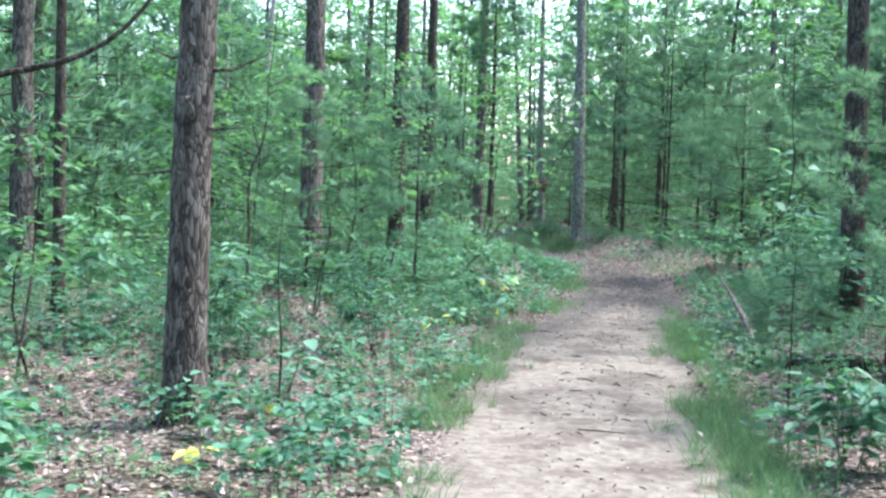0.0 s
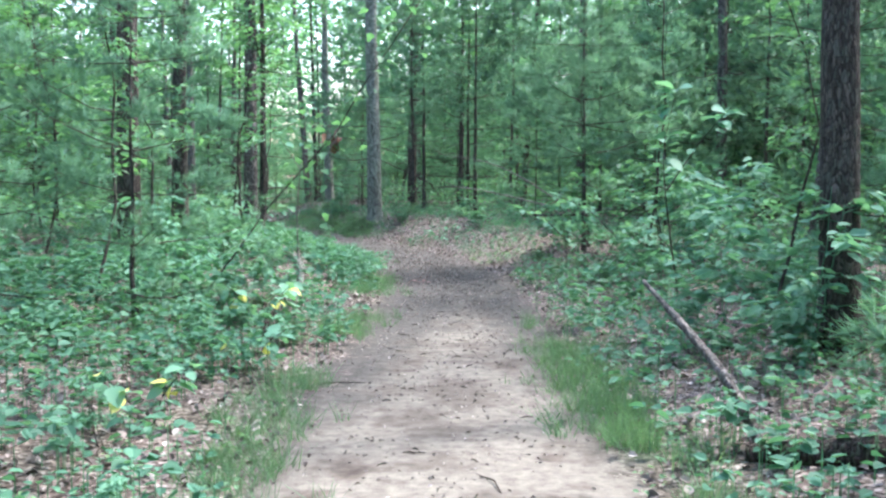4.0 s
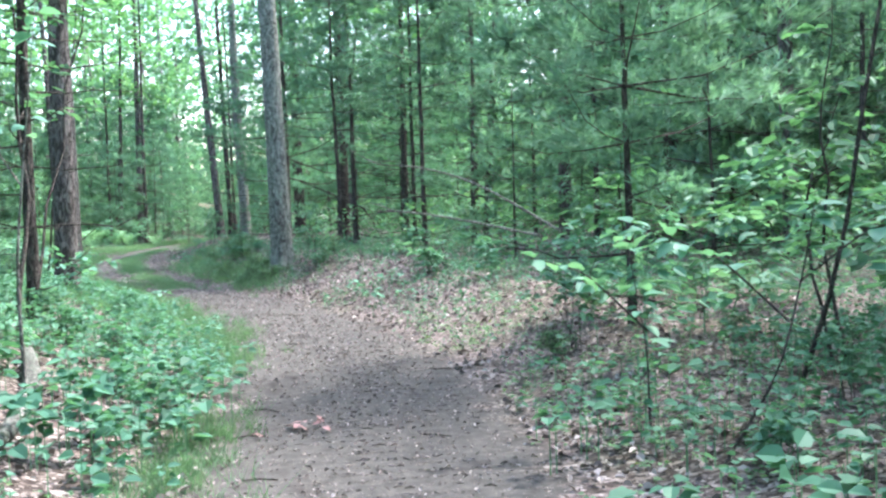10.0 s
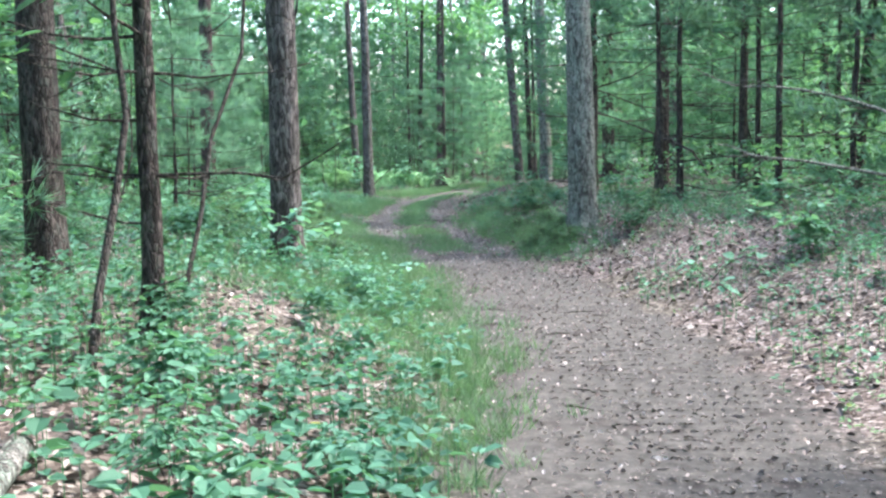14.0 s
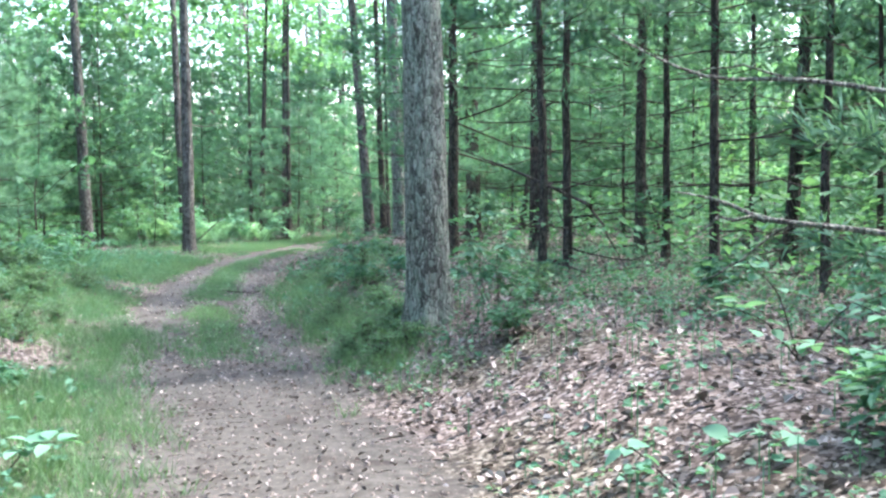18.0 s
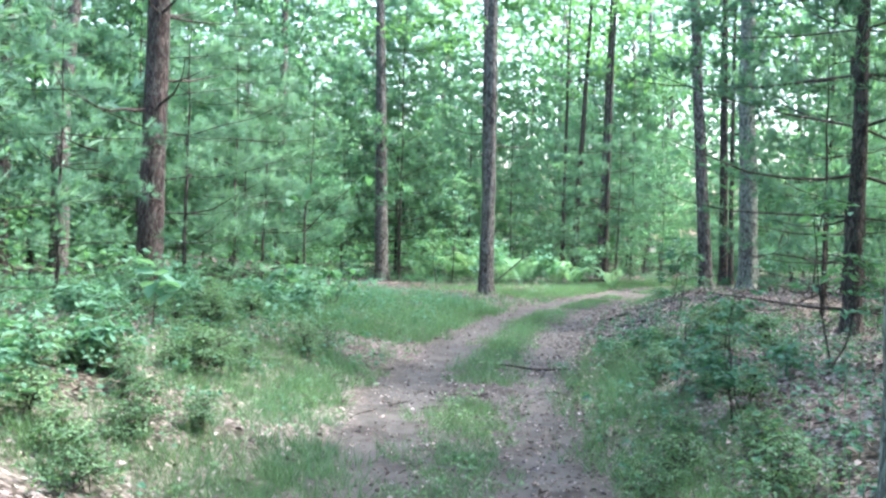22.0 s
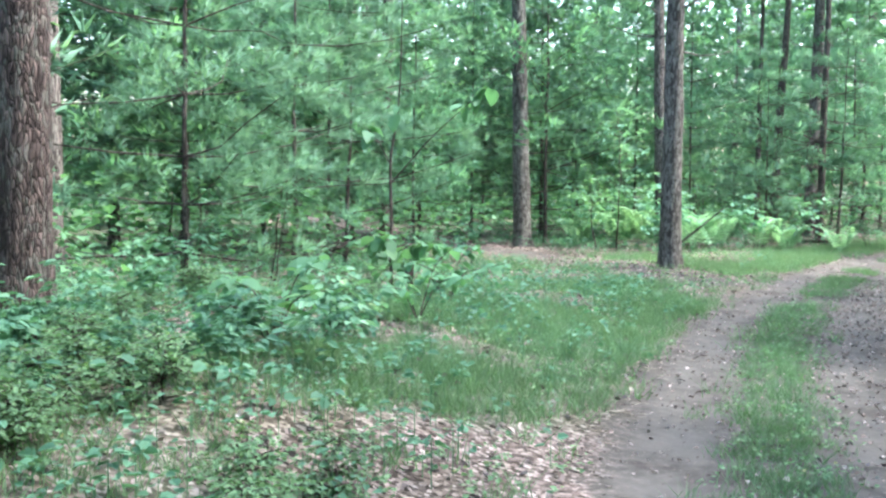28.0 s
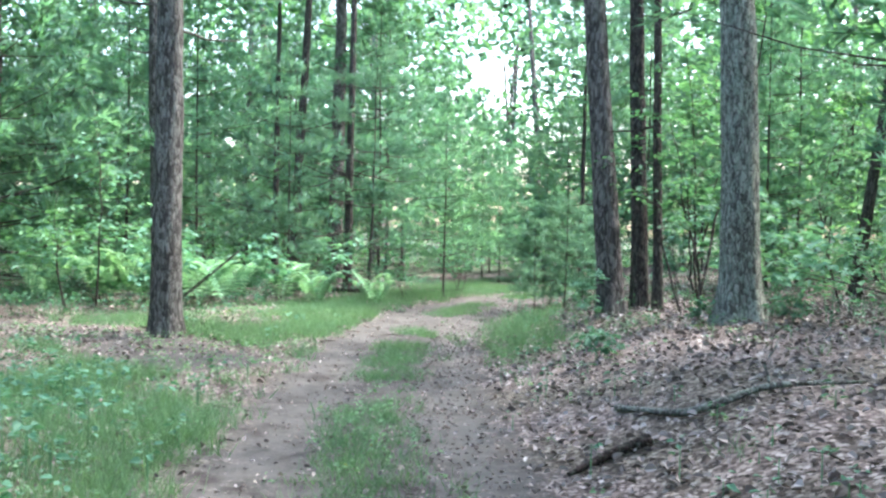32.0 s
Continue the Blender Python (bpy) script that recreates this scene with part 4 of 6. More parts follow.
SET_PINES = [
    (3.05, 1.0, "soft", 0, 0.42, 130), (-5.6, 39.2, "light", 0, 1.0, 10), (-13.2, 60.0, "light", 0, 0.55, 80), (-12.2, 56.6, "light", 1, 0.42, 200), (-13.6, 64.0, "light", 2, 0.62, 300), (-11.6, 62.0, "far", 1, 0.5, 60), (-12.9, 67.0, "far", 3, 0.55, 10), (-15.4, 66.0, "far", 0, 0.8, 90),
    (-4.3, 33.3, "bough", 0, 1.0, 15),
    # x, y, kind, number, size, turn
    (2.45, 15.3, "open", 0, 0.95, 20), (-2.1, 7.0, "soft", 0, 1.0, 140), (3.75, 1.2, "soft", 0, 0.85, 10), (5.4, 3.2, "soft", 1, 1.2, 200),
    (-4.4, 14.2, "soft", 0, 1.05, 150), (-2.1, 28.06, "tall", 0, 0.9, 0), (-1.92, 29.5, "tall", 1, 1.05, 60), (-0.15, 27.06, "tall", 2, 0.95, 120),
    (-3.28, 15.6, "limbed", 0, 1.0, 200), (0.9, 26.6, "tall", 0, 0.85, 150), (-0.65, 31.0, "tall", 1, 1.0, 250), (-9.8, 50.6, "tall", 3, 0.9, 20),
    (-10.2, 48.9, "small", 0, 0.75, 0), (-9.6, 48.2, "small", 1, 0.6, 60), (5.2, 8.0, "soft", 1, 0.9, 300), (-3.7, 6.6, "soft", 1, 1.0, 120),
    (6.8, 21.4, "tall", 3, 0.9, 0), (4.6, 21.5, "feather", 2, 1.2, 220),
    (1.6, 22.6, "feather", 1, 0.8, 260), (-6.9, 15.2, "feather", 0, 1.1, 45), (-11.6, 28.2, "soft", 0, 1.0, 45), (-15.0, 33.4, "soft", 1, 1.5, 10),
    (-16.6, 36.4, "soft", 0, 1.6, 10), (-19.2, 39.6, "light", 1, 0.8, 40), (-22.3, 47.8, "light", 2, 0.9, 70), (-18.3, 52.3, "light", 0, 0.9, 170),
    (-15.6, 50.7, "feather", 0, 1.0, 120), (-15.0, 55.4, "light", 1, 0.9, 230), (-10.7, 58.8, "light", 2, 0.6, 20), (-15.8, 61.0, "light", 0, 1.1, 80),
    (-5.9, 51.0, "light", 1, 0.8, 300), (-4.6, 42.6, "feather", 1, 1.1, 0), (-1.5, 37.5, "light", 2, 0.9, 30), (-5.2, 36.8, "soft", 1, 1.3, 130),
    (-9.4, 24.6, "soft", 0, 1.3, 30), (-7.5, 19.5, "tall", 2, 0.9, 33), (0.9, 35.2, "tall", 3, 1.1, 70), (3.4, 26.6, "tall", 1, 1.0, 110),
    (4.4, 24.2, "light", 0, 0.9, 0), (6.6, 28.6, "far", 2, 1.0, 0), (2.4, 31.6, "far", 3, 1.0, 90), (8.4, 24.4, "far", 1, 1.0, 40), (-18.6, 41.2, "light", 1, 0.7, 90), (-20.6, 41.6, "far", 3, 0.9, 0), (-17.6, 38.4, "soft", 1, 1.5, 60), (-21.4, 38.2, "far", 2, 1.0, 200),
    (-12.6, 51.6, "light", 2, 0.55, 60), (-8.6, 61.4, "far", 0, 1.0, 0), (-6.0, 62.5, "far", 3, 1.0, 80), (-3.2, 60.5, "far", 1, 1.0, 160), (-8.9, 64.6, "far", 2, 1.1, 240), (-1.0, 58.5, "far", 3, 1.0, 0), (0.6, 53.8, "far", 0, 1.0, 0), (-4.4, 65.5, "far", 2, 1.1, 30), (-14.2, 51.8, "soft", 0, 1.5, 60), (-19.6, 51.6, "light", 0, 0.9, 60), (-6.6, 49.6, "light", 1, 0.7, 160),
]
for x, y, kind, n, size, turn in SET_PINES:
    pine(x, y, PINES[kind][n], LABELS[kind], "pines in the woods", turn, size)
KEY += [(x, y) for x, y, *_ in SET_PINES]

# ---------------------------------------------------------------- saplings and shrubs
SHRUBS = {
    "maple": [leafy_meshes("s", 4.2, 80 + i, 1, 0.115, 1.3, 34, LEAVES, BARK_DARK, 0.3, per=12) for i in range(3)],
    "oak": [leafy_meshes("s", 2.4, 90 + i, 2, 0.13, 0.9, 26, LEAVES, BARK_DARK, 0.35, per=10) for i in range(3)],
    "bush": [leafy_meshes("s", 1.15, 95 + i, 4, 0.095, 0.55, 34, HERBS, BARK_DARK, 0.3, per=9) for i in range(3)],
    "low": [leafy_meshes("s", 0.55, 98 + i, 5, 0.10, 0.4, 30, HERBS, HERBS, 0.35, per=7) for i in range(3)],
    "glade": [leafy_meshes("s", 3.4, 150, 1, 0.12, 1.25, 34, BROAD, BARK_DARK, 0.35, per=12)],
    "heath": [leafy_meshes("s", 0.44, 145 + i, 4, 0.04, 0.42, 60, HEATH, BARK_DARK, 0.25, per=14) for i in range(3)],
    "pale": [leafy_meshes("s", 1.25, 120 + i, 2, 0.13, 0.75, 26, BROAD, HERBS, 0.25, per=8) for i in range(3)],
    "high": [leafy_meshes("s", 6.4, 135 + i, 1, 0.14, 2.0, 40, LEAVES_SUNNY, BARK_DARK, 0.52, per=15) for i in range(2)],
    "sunny": [leafy_meshes("s", 5.5, 105 + i, 1, 0.15, 1.8, 52, LEAVES_SUNNY, BARK_DARK, 0.2, per=15) for i in range(3)],
}
WORDS = {"maple": ("sapling", "slim maple sapling with level sprays of green leaves", "sapling"), "oak": ("sapling", "low oak sapling with several thin stems", "sapling"),
         "bush": ("shrub", "leafy green shrub in the undergrowth", "shrub"), "low": ("shrub", "low leafy shrub on the forest floor", "shrub"),
         "glade": ("sapling", "open sapling with level sprays of pale leaves", "sapling"),
         "heath": ("shrub", "knee-high small-leaved shrub of dull green", "shrub"),
         "pale": ("shrub", "open shrub with level pale green leaves", "shrub"),
         "high": ("sapling", "tall thin sapling spreading green leaves overhead", "sapling"),
         "sunny": ("sapling", "tall sapling with leaves coloured bright yellow-green as if backlit", "sapling")}


def shrub(x, y, kind, n, size, turn):
    name, label, cat = WORDS[kind]
    return leafy(x, y, SHRUBS[kind][n], name, label, cat, "undergrowth", turn, size)


SET_SHRUBS = [
    (-2.4, 4.0, "oak", 0, 0.7, 40), (-2.9, 2.2, "maple", 1, 0.85, 90), (-3.6, 4.6, "maple", 0, 1.0, 10), (-0.9, 2.2, "bush", 0, 0.9, 0),
    
    (3.6, 13.2, "oak", 2, 1.0, 45), (3.8, 7.4, "maple", 0, 0.8, 250), 
    (3.3, -0.6, "low", 0, 1.2, 0), (-0.7, -3.4, "low", 1, 1.1, 20), (-1.9, -2.6, "low", 2, 1.3, 70), (-0.15, -3.9, "low", 0, 0.9, 200),
    (-1.5, 0.2, "bush", 2, 0.9, 300), (-3.1, -0.2, "oak", 1, 0.9, 33), (1.9, 14.8, "bush", 1, 0.8, 15), (1.2, 19.4, "low", 0, 1.0, 60), (0.3, 20.6, "low", 2, 0.8, 140),
    (2.6, 16.0, "oak", 0, 0.9, 100), (-1.95, 24.0, "bush", 1, 0.8, 60), (-4.2, 27.7, "bush", 0, 0.75, 44), (-3.9, 29.4, "oak", 1, 0.6, 120),
    (-0.84, 30.6, "bush", 2, 0.9, 0), (-0.2, 24.6, "low", 0, 0.9, 77), (0.9, 23.6, "pale", 1, 0.6, 250),     (-6.9, 35.0, "bush", 2, 1.0, 200), (-8.1, 48.9, "bush", 0, 1.0, 20), (-6.0, 46.3, "maple", 0, 0.7, 60), (-7.9, 46.1, "oak", 0, 1.15, 220), (-5.6, 43.3, "bush", 1, 0.8, 60),
    (-17.5, 46.9, "glade", 0, 0.95, 50), (-17.2, 45.6, "oak", 2, 0.85, 80), (-6.8, 22.9, "low", 0, 0.6, 20), (-7.4, 24.4, "low", 1, 0.8, 60), (-8.3, 26.0, "low", 2, 0.8, 100),
    (-9.9, 27.0, "low", 0, 0.9, 10), (-10.9, 30.8, "low", 0, 0.8, 250), (-11.9, 32.8, "heath", 1, 0.8, 150), (-11.2, 31.9, "low", 2, 0.8, 300),
    (-13.6, 32.6, "heath", 2, 1.0, 340), (-15.4, 34.9, "oak", 0, 0.8, 10), (-16.0, 39.5, "bush", 1, 0.9, 210), (-6.3, 20.6, "low", 1, 0.8, 20), (-5.2, 22.2, "low", 2, 0.6, 110),
    (-2.5, 14.7, "low", 2, 0.7, 140), (-2.9, 17.0, "low", 0, 0.6, 200), (-3.4, 18.6, "low", 1, 0.6, 250),
    (-9.0, 33.0 + 7.6, "low", 2, 0.6, 0), (-2.9, 8.0, "maple", 1, 0.9, 60), (-3.4, 10.8, "maple", 2, 1.0, 160), (2.8, 9.6, "pale", 0, 0.75, 0), (3.4, 10.6, "pale", 1, 1.1, 40), (3.9, 11.9, "pale", 0, 1.2, 120), (2.3, 13.4, "pale", 1, 0.9, 160),
    (3.1, 14.6, "pale", 2, 1.1, 200), (4.4, 13.6, "pale", 0, 1.2, 240), (4.2, 9.4, "pale", 2, 1.2, 320), (2.1, 15.9, "pale", 0, 0.9, 20), (3.9, 16.2, "pale", 1, 1.2, 60),
    (-1.9, 1.4, "pale", 2, 0.9, 0), (-3.6, 1.3, "pale", 1, 1.1, 180), (-2.5, 8.9, "pale", 2, 0.9, 270), (-2.9, 12.2, "pale", 0, 0.8, 30), (-1.3, 7.9, "pale", 1, 0.7, 60),
    (3.6, 5.4, "pale", 2, 1.0, 90), (3.2, 6.3, "pale", 0, 0.9, 150), (-8.0, 25.2, "pale", 1, 0.45, 20), (-9.0, 26.6, "pale", 2, 0.42, 70), (-7.0, 23.2, "pale", 0, 0.38, 110), (-11.6, 29.2, "pale", 1, 0.6, 150),
    (-17.9, 47.6, "pale", 2, 1.1, 10), (-16.4, 46.6, "pale", 0, 1.2, 60), (-18.8, 47.0, "pale", 1, 1.1, 100), (-7.2, 47.6, "pale", 2, 1.4, 0),
    (-5.5, 20.8, "high", 1, 1.0, 50), (-3.7, 16.4, "high", 0, 0.95, 100), 
    (3.2, 12.7, "high", 0, 0.9, 300), (-8.0, 45.2, "high", 0, 1.0, 70), (-5.9, 40.2, "high", 1, 1.0, 120), 
    (-15.2, 48.4, "pale", 0, 1.0, 30), (-16.8, 48.0, "pale", 1, 1.1, 70), (-14.2, 49.2, "pale", 2, 1.0, 110), (-13.2, 50.6, "bush", 0, 1.0, 0), (-15.2, 51.4, "bush", 1, 1.2, 0), (-17.4, 50.8, "bush", 2, 1.2, 0), (-12.6, 53.2, "bush", 0, 1.3, 90),
    (-6.4, 49.4, "bush", 1, 1.3, 0), (-4.6, 48.2, "bush", 2, 1.3, 40), (-3.2, 46.8, "bush", 0, 1.3, 80), (-5.2, 51.8, "sunny", 2, 0.9, 80), (-3.0, 49.6, "sunny", 0, 0.9, 20), (-7.8, 52.6, "sunny", 1, 0.9, 20),
    (-3.0, 14.8, "maple", 1, 1.05, 80), (-2.9, 13.4, "maple", 2, 0.95, 280),
    (-11.4, 58.4, "bush", 0, 1.5, 0), (-9.6, 59.2, "bush", 1, 1.6, 0), (-8.0, 57.6, "bush", 2, 1.5, 0), (-7.2, 59.8, "sunny", 0, 1.0, 0), (-10.6, 61.0, "sunny", 1, 1.1, 0), (-5.4, 57.0, "bush", 1, 1.4, 0), (-3.8, 54.6, "bush", 0, 1.5, 30), (-2.2, 52.2, "bush", 2, 1.5, 60), (-1.2, 55.8, "sunny", 2, 1.0, 0),
    (-20.5, 49.5, "sunny", 0, 1.1, 0), (-24.5, 44.5, "sunny", 1, 1.1, 100),
]
for row in SET_SHRUBS:
    shrub(*row)

# low plants crowding the edges of the track
rng = np.random.default_rng(77)
for count, r0, r1, u0, u1, kinds in ((30, 21, 34, -4.6, -2.3, ("low", "heath", "pale", "heath")), (26, 19, 35, -6.0, -2.5, ("low", "heath", "pale", "heath")), (34, 5, 33, 1.7, 5.0, ("low", "heath", "low", "bush")),
                                    (26, -2, 17, -4.6, -1.25, ("low", "pale", "heath", "bush")), (6, -3, 6, 2.6, 4.2, ("low", "pale")), (18, 23.4, 27, 1.05, 1.8, ("heath",)), (18, 26, 33, 1.3, 2.8, ("heath", "heath", "low")),
                                    (46, 18, 37, -6.5, -2.7, ("heath", "heath", "low", "heath")), (50, 22, 32, -3.6, -1.7, ("heath",))):
    for i in range(count):
        k = int(np.searchsorted(LINE[:, 1], rng.uniform(r0, r1)))
        d = LINE[k + 1] - LINE[k - 1]
        d /= np.linalg.norm(d)
        u = rng.uniform(u0, u1)
        kind = kinds[i % len(kinds)]
        size = rng.uniform(0.6, 1.1) * {"low": 0.72, "heath": 0.76}.get(kind, 0.52) * min(1, abs(u) / 2.6 + 0.3)
        x, y, turn = LINE[k, 0] + d[1] * u, LINE[k, 1] - d[0] * u, rng.uniform(0, 360)
        if not (u > 0 and 18.5 < y < 23.4 and x < 0.8):
            shrub(x, y, kind, i % 3, size, turn)

# ---------------------------------------------------------------- the woods on every side
rng = np.random.default_rng(2024)
CLEAR = [(-13.8, 44.3, 3.8), (-11.5, 49, 3.0), (-8.8, 40, 3.4), (-16.5, 43.6, 2.5), (-8.2, 28, 3.2), (-11, 36, 3.6)]


def in_gap(x, y, half=2.4):
    """Inside the break in the far trees through which the sky shows beyond the clearing."""
    return np.abs(np.degrees(np.arctan2(x + 8.2, y - 31.0)) + 9.4) < half


def free_spot(x, y, gap, side_gap, taken):
    u, r = lateral([(x, y)])
    if abs(u[0]) < side_gap:
        return False
    if abs(lateral([(x, y)], LINE2)[0][0]) < 1.6:
        return False
    if any((x - a) ** 2 + (y - b) ** 2 < c * c for a, b, c in CLEAR):
        return False
    return all((x - a) ** 2 + (y - b) ** 2 > gap * gap for a, b in taken)


FILL = [canopy_tree(0, -300 - 8 * i, d, h, bark, 300 + i, (0.3 - 0.15 * i, 0.2), "tall straight trunk deep in the woods", stubs(40 + i, 8, 1.5, 6.5, 1.5), (6.0, 3.2), mat, seg=14, rings=20, group="trees in the woods", clumps=26)
        for i, (d, h, bark, mat) in enumerate(((0.3, 15, BARK_BROWN, LEAVES_SUNNY), (0.24, 14, BARK_DARK, LEAVES_SUNNY), (0.36, 17, BARK_GREY, LEAVES_SUNNY), (0.2, 13, BARK_DARK, LEAVES_SUNNY), (0.28, 15, BARK_RED, LEAVES)))]
taken = list(KEY)
made = 0
spots = []
while made < 58:
    x, y = rng.uniform(-44, 26), rng.uniform(-16, 82)
    if free_spot(x, y, 2.1, 5.5, taken):
        taken.append((x, y))
        if not (y > 58 and in_gap(x, y)) and not (y > 46 and -24 < x < -9 and made % 3 == 0):
            spots.append((x, y))
        made += 1
for i, (x, y) in enumerate(spots):
    s = rng.uniform(0.8, 1.15)
    m = pose(x, y, ground_z(x, y), 0, 0, rng.uniform(0, 360)) @ Matrix.Diagonal((s, s, s, 1))
    if i < len(FILL):
        FILL[i].matrix_basis = m
    else:
        copy_thing(FILL[i % len(FILL)], m)

made = 0
while made < 125:
    x, y = rng.uniform(-36, 18), rng.uniform(2, 74)
    if free_spot(x, y, 1.5, 5.5, taken):
        taken.append((x, y))
        if math.hypot(x + 18.3, y - 48.1) < 0.6 or (y > 58 and in_gap(x, y, 2.6)):
            made += 1
            continue
        kind = "far" if abs(lateral([(x, y)])[0][0]) > 9.5 else ("feather", "tall", "light")[made % 3]
        pine(x, y, PINES[kind][made % len(PINES[kind])], LABELS[kind], "pines in the woods", rng.uniform(0, 360), rng.uniform(0.75, 1.2))
        made += 1
made = 0
while made < 190:
    x, y = rng.uniform(-36, 18), rng.uniform(-10, 72)
    if free_spot(x, y, 1.0, 3.6, taken):
        taken.append((x, y))
        kind = ("maple", "sunny", "oak", "bush", "sunny")[made % 5]
        place = x, y, kind, made % 3, rng.uniform(0.8, 1.2), rng.uniform(0, 360)
        if math.hypot(x + 14.82, y - 40.51) > 1 and not (y > 58 and in_gap(x, y)):
            shrub(*place)
        made += 1

# far woods all round, beyond the trees that can be told apart
g = np.random.default_rng(5)
n = 30000
az = g.uniform(0, 6.283, n)
dist = g.uniform(38, 88, n)
far_c = np.c_[-9 + dist * np.cos(az), 28 + dist * np.sin(az) * 1.15, g.uniform(0.1, 1, n) * (3 + dist * 0.31)]
rise = np.degrees(np.arctan2(far_c[:, 2] - 1.4, np.hypot(far_c[:, 0] + 8.2, far_c[:, 1] - 31.0)))
open_sky = in_gap(far_c[:, 0], far_c[:, 1], 1.6 - 0.7 * np.abs(rise - 8.2)) & (far_c[:, 1] > 31)
far_c, dist = far_c[~open_sky], dist[~open_sky]
cc, dd = np.repeat(far_c, 8, 0), np.repeat(dist, 8)
pos = cc + g.normal(0, 1, cc.shape) * (1.0, 1.0, 0.55)
v, f = blades(pos, random_dirs(g, len(pos), 0.6), random_dirs(g, len(pos)) + (0, 0, 0.6), g.uniform(0.006, 0.011, len(pos)) * dd, g.uniform(0.005, 0.009, len(pos)) * dd)
tagged(new("far_woods", soften(mesh_np("far_woods", v, f, [FAR_LEAVES]), np.repeat((pos - cc) * (1, 1, 2) + (0, 0, 0.5), 4, 0))), "distant wall of sunlit green woodland foliage", "woods", kind="stuff")
pieces = []
for i in range(260):
    a, dd = g.uniform(0, 6.283), g.uniform(40, 90)
    x, y = -9 + dd * math.cos(a), 28 + dd * math.sin(a) * 1.15
    pieces.append(tube([(x, y, -0.3), (x + g.normal(0, 0.2), y, 6), (x + g.normal(0, 0.5), y, 14)], (0.2, 0.15, 0.08), 6))
v, f = join(pieces)
tagged(new("far_trunks", mesh_np("far_trunks", v, f, [BARK_BROWN])), "distant brown trunks seen between the leaves", "woods", kind="stuff")

# ---------------------------------------------------------------- ground cover, grass and fallen leaves
def scatter(g, n, x0, x1, y0, y1):
    xy = np.c_[g.uniform(x0, x1, n), g.uniform(y0, y1, n)]
    u, r = lateral(xy)
    return xy, u, r


g = np.random.default_rng(11)
xy, u, r = scatter(g, 380000, -26, 9, -9, 60)
p_grass = grass_cover(xy, u, r)
keep = g.uniform(0, 1, len(xy)) < p_grass * 0.85
gxy_, gu_ = xy[keep], u[keep]
tall = np.where(np.abs(gu_) < 0.4, 0.09, np.where((gu_ > 0.7) & (r[keep] < 30), 0.18, 0.14))
per = 20
base = np.repeat(np.c_[gxy_, height(gxy_)], per, 0) + np.c_[g.normal(0, 0.045, (len(gxy_) * per, 2)), np.full(len(gxy_) * per, -0.01)]
hh = np.repeat(tall, per) * g.uniform(0.5, 1.35, len(base))
lean_ = g.normal(0, 0.55, (len(base), 2)) * hh[:, None]
az = g.uniform(0, 6.283, len(base))
wd = np.c_[np.cos(az), np.sin(az), np.zeros(len(az))] * 0.0032
tip = base + np.c_[lean_, hh]
v = np.stack([base - wd, base + wd, tip], 1).reshape(-1, 3)
tagged(new("grass", mesh_np("grass", v, np.arange(len(v)).reshape(-1, 3), [GRASS], False)), "soft green woodland grass along the track", "grass", kind="stuff")

# low herbs: rosettes of a few leaves on short stalks
LOG_LINE = [(-1.22, 9.95), (-1.46, 10.94), (-1.63, 11.74), (-1.76, 12.15), (-1.98, 12.8), (-2.42, 13.65)]
LOG_WAY = smooth_line(LOG_LINE, 0.08)


def off_log(xy, gap):
    clear = np.ones(len(xy), bool)
    for i in np.flatnonzero((np.abs(xy[:, 0] + 1.8) < 1.2) & (np.abs(xy[:, 1] - 11.8) < 2.5)):
        clear[i] = ((LOG_WAY - xy[i]) ** 2).sum(1).min() > gap * gap
    return clear


xy, u, r = (np.concatenate(p) for p in zip(scatter(g, 78000, -26, 10, -9, 58), scatter(g, 7000, -5, 4.5, -4, 21)))
au = np.abs(u)
patch = wave(xy[:, 0], xy[:, 1], 0.9, 31) + 0.6 * wave(xy[:, 0], xy[:, 1], 2.6, 32)
cover = np.where(u < 0, np.interp(r, (-5, 4, 8, 13, 20, 25, 33, 40, 43), (0.6, 0.75, 1.4, 1.4, 1.0, 0.8, 0.5, 0.35, 0.1)), np.interp(r, (-5, 4, 10, 20, 34, 37, 48), (0.32, 0.5, 0.7, 0.9, 0.8, 0.08, 0.3)))
cover = np.where((u < 0) & (r > 22) & (r < 40), np.interp(-u, (1, 2, 2.8), (0.3, 0.8, 1.7)) * np.interp(r, (31, 37), (1, 0.75)), cover)
cover = np.where((u < -3) & (r > 40) & (np.hypot(xy[:, 0] + 13.6, xy[:, 1] - 44.6) > 3.2), 0.7, cover)
cover = 1.15 * cover * ease((au - 0.8) / 0.7) * np.clip(0.6 + 1.2 * patch, 0.1, 1) * np.where(au > 9, 0.5, 1.0)
side2 = np.abs(lateral(xy, LINE2)[0])
keep = (g.uniform(0, 1, len(xy)) < cover) & (side2 > 1.0)
keep[keep] = off_log(xy[keep], 0.11)
hxy, hu = xy[keep], u[keep]
k = 6
hz = height(hxy)
near = np.interp(r[keep], (6, 8, 13, 15, 24), (1.0, 1.25, 1.25, 0.85, 0.75)) * np.where((hu > 0) & (r[keep] > 10), 0.75, 1.0)
stalk = g.uniform(0.06, 0.34, len(hxy)) * near
c = np.repeat(np.c_[hxy, hz + stalk], k, 0)
az = g.uniform(0, 6.283, len(c))
c += np.c_[np.cos(az) * 0.03, np.sin(az) * 0.03, g.normal(0, 0.03, len(c))]
size = np.repeat(g.uniform(0.035, 0.095, len(hxy)) * near, k) * g.uniform(0.7, 1.3, len(c))
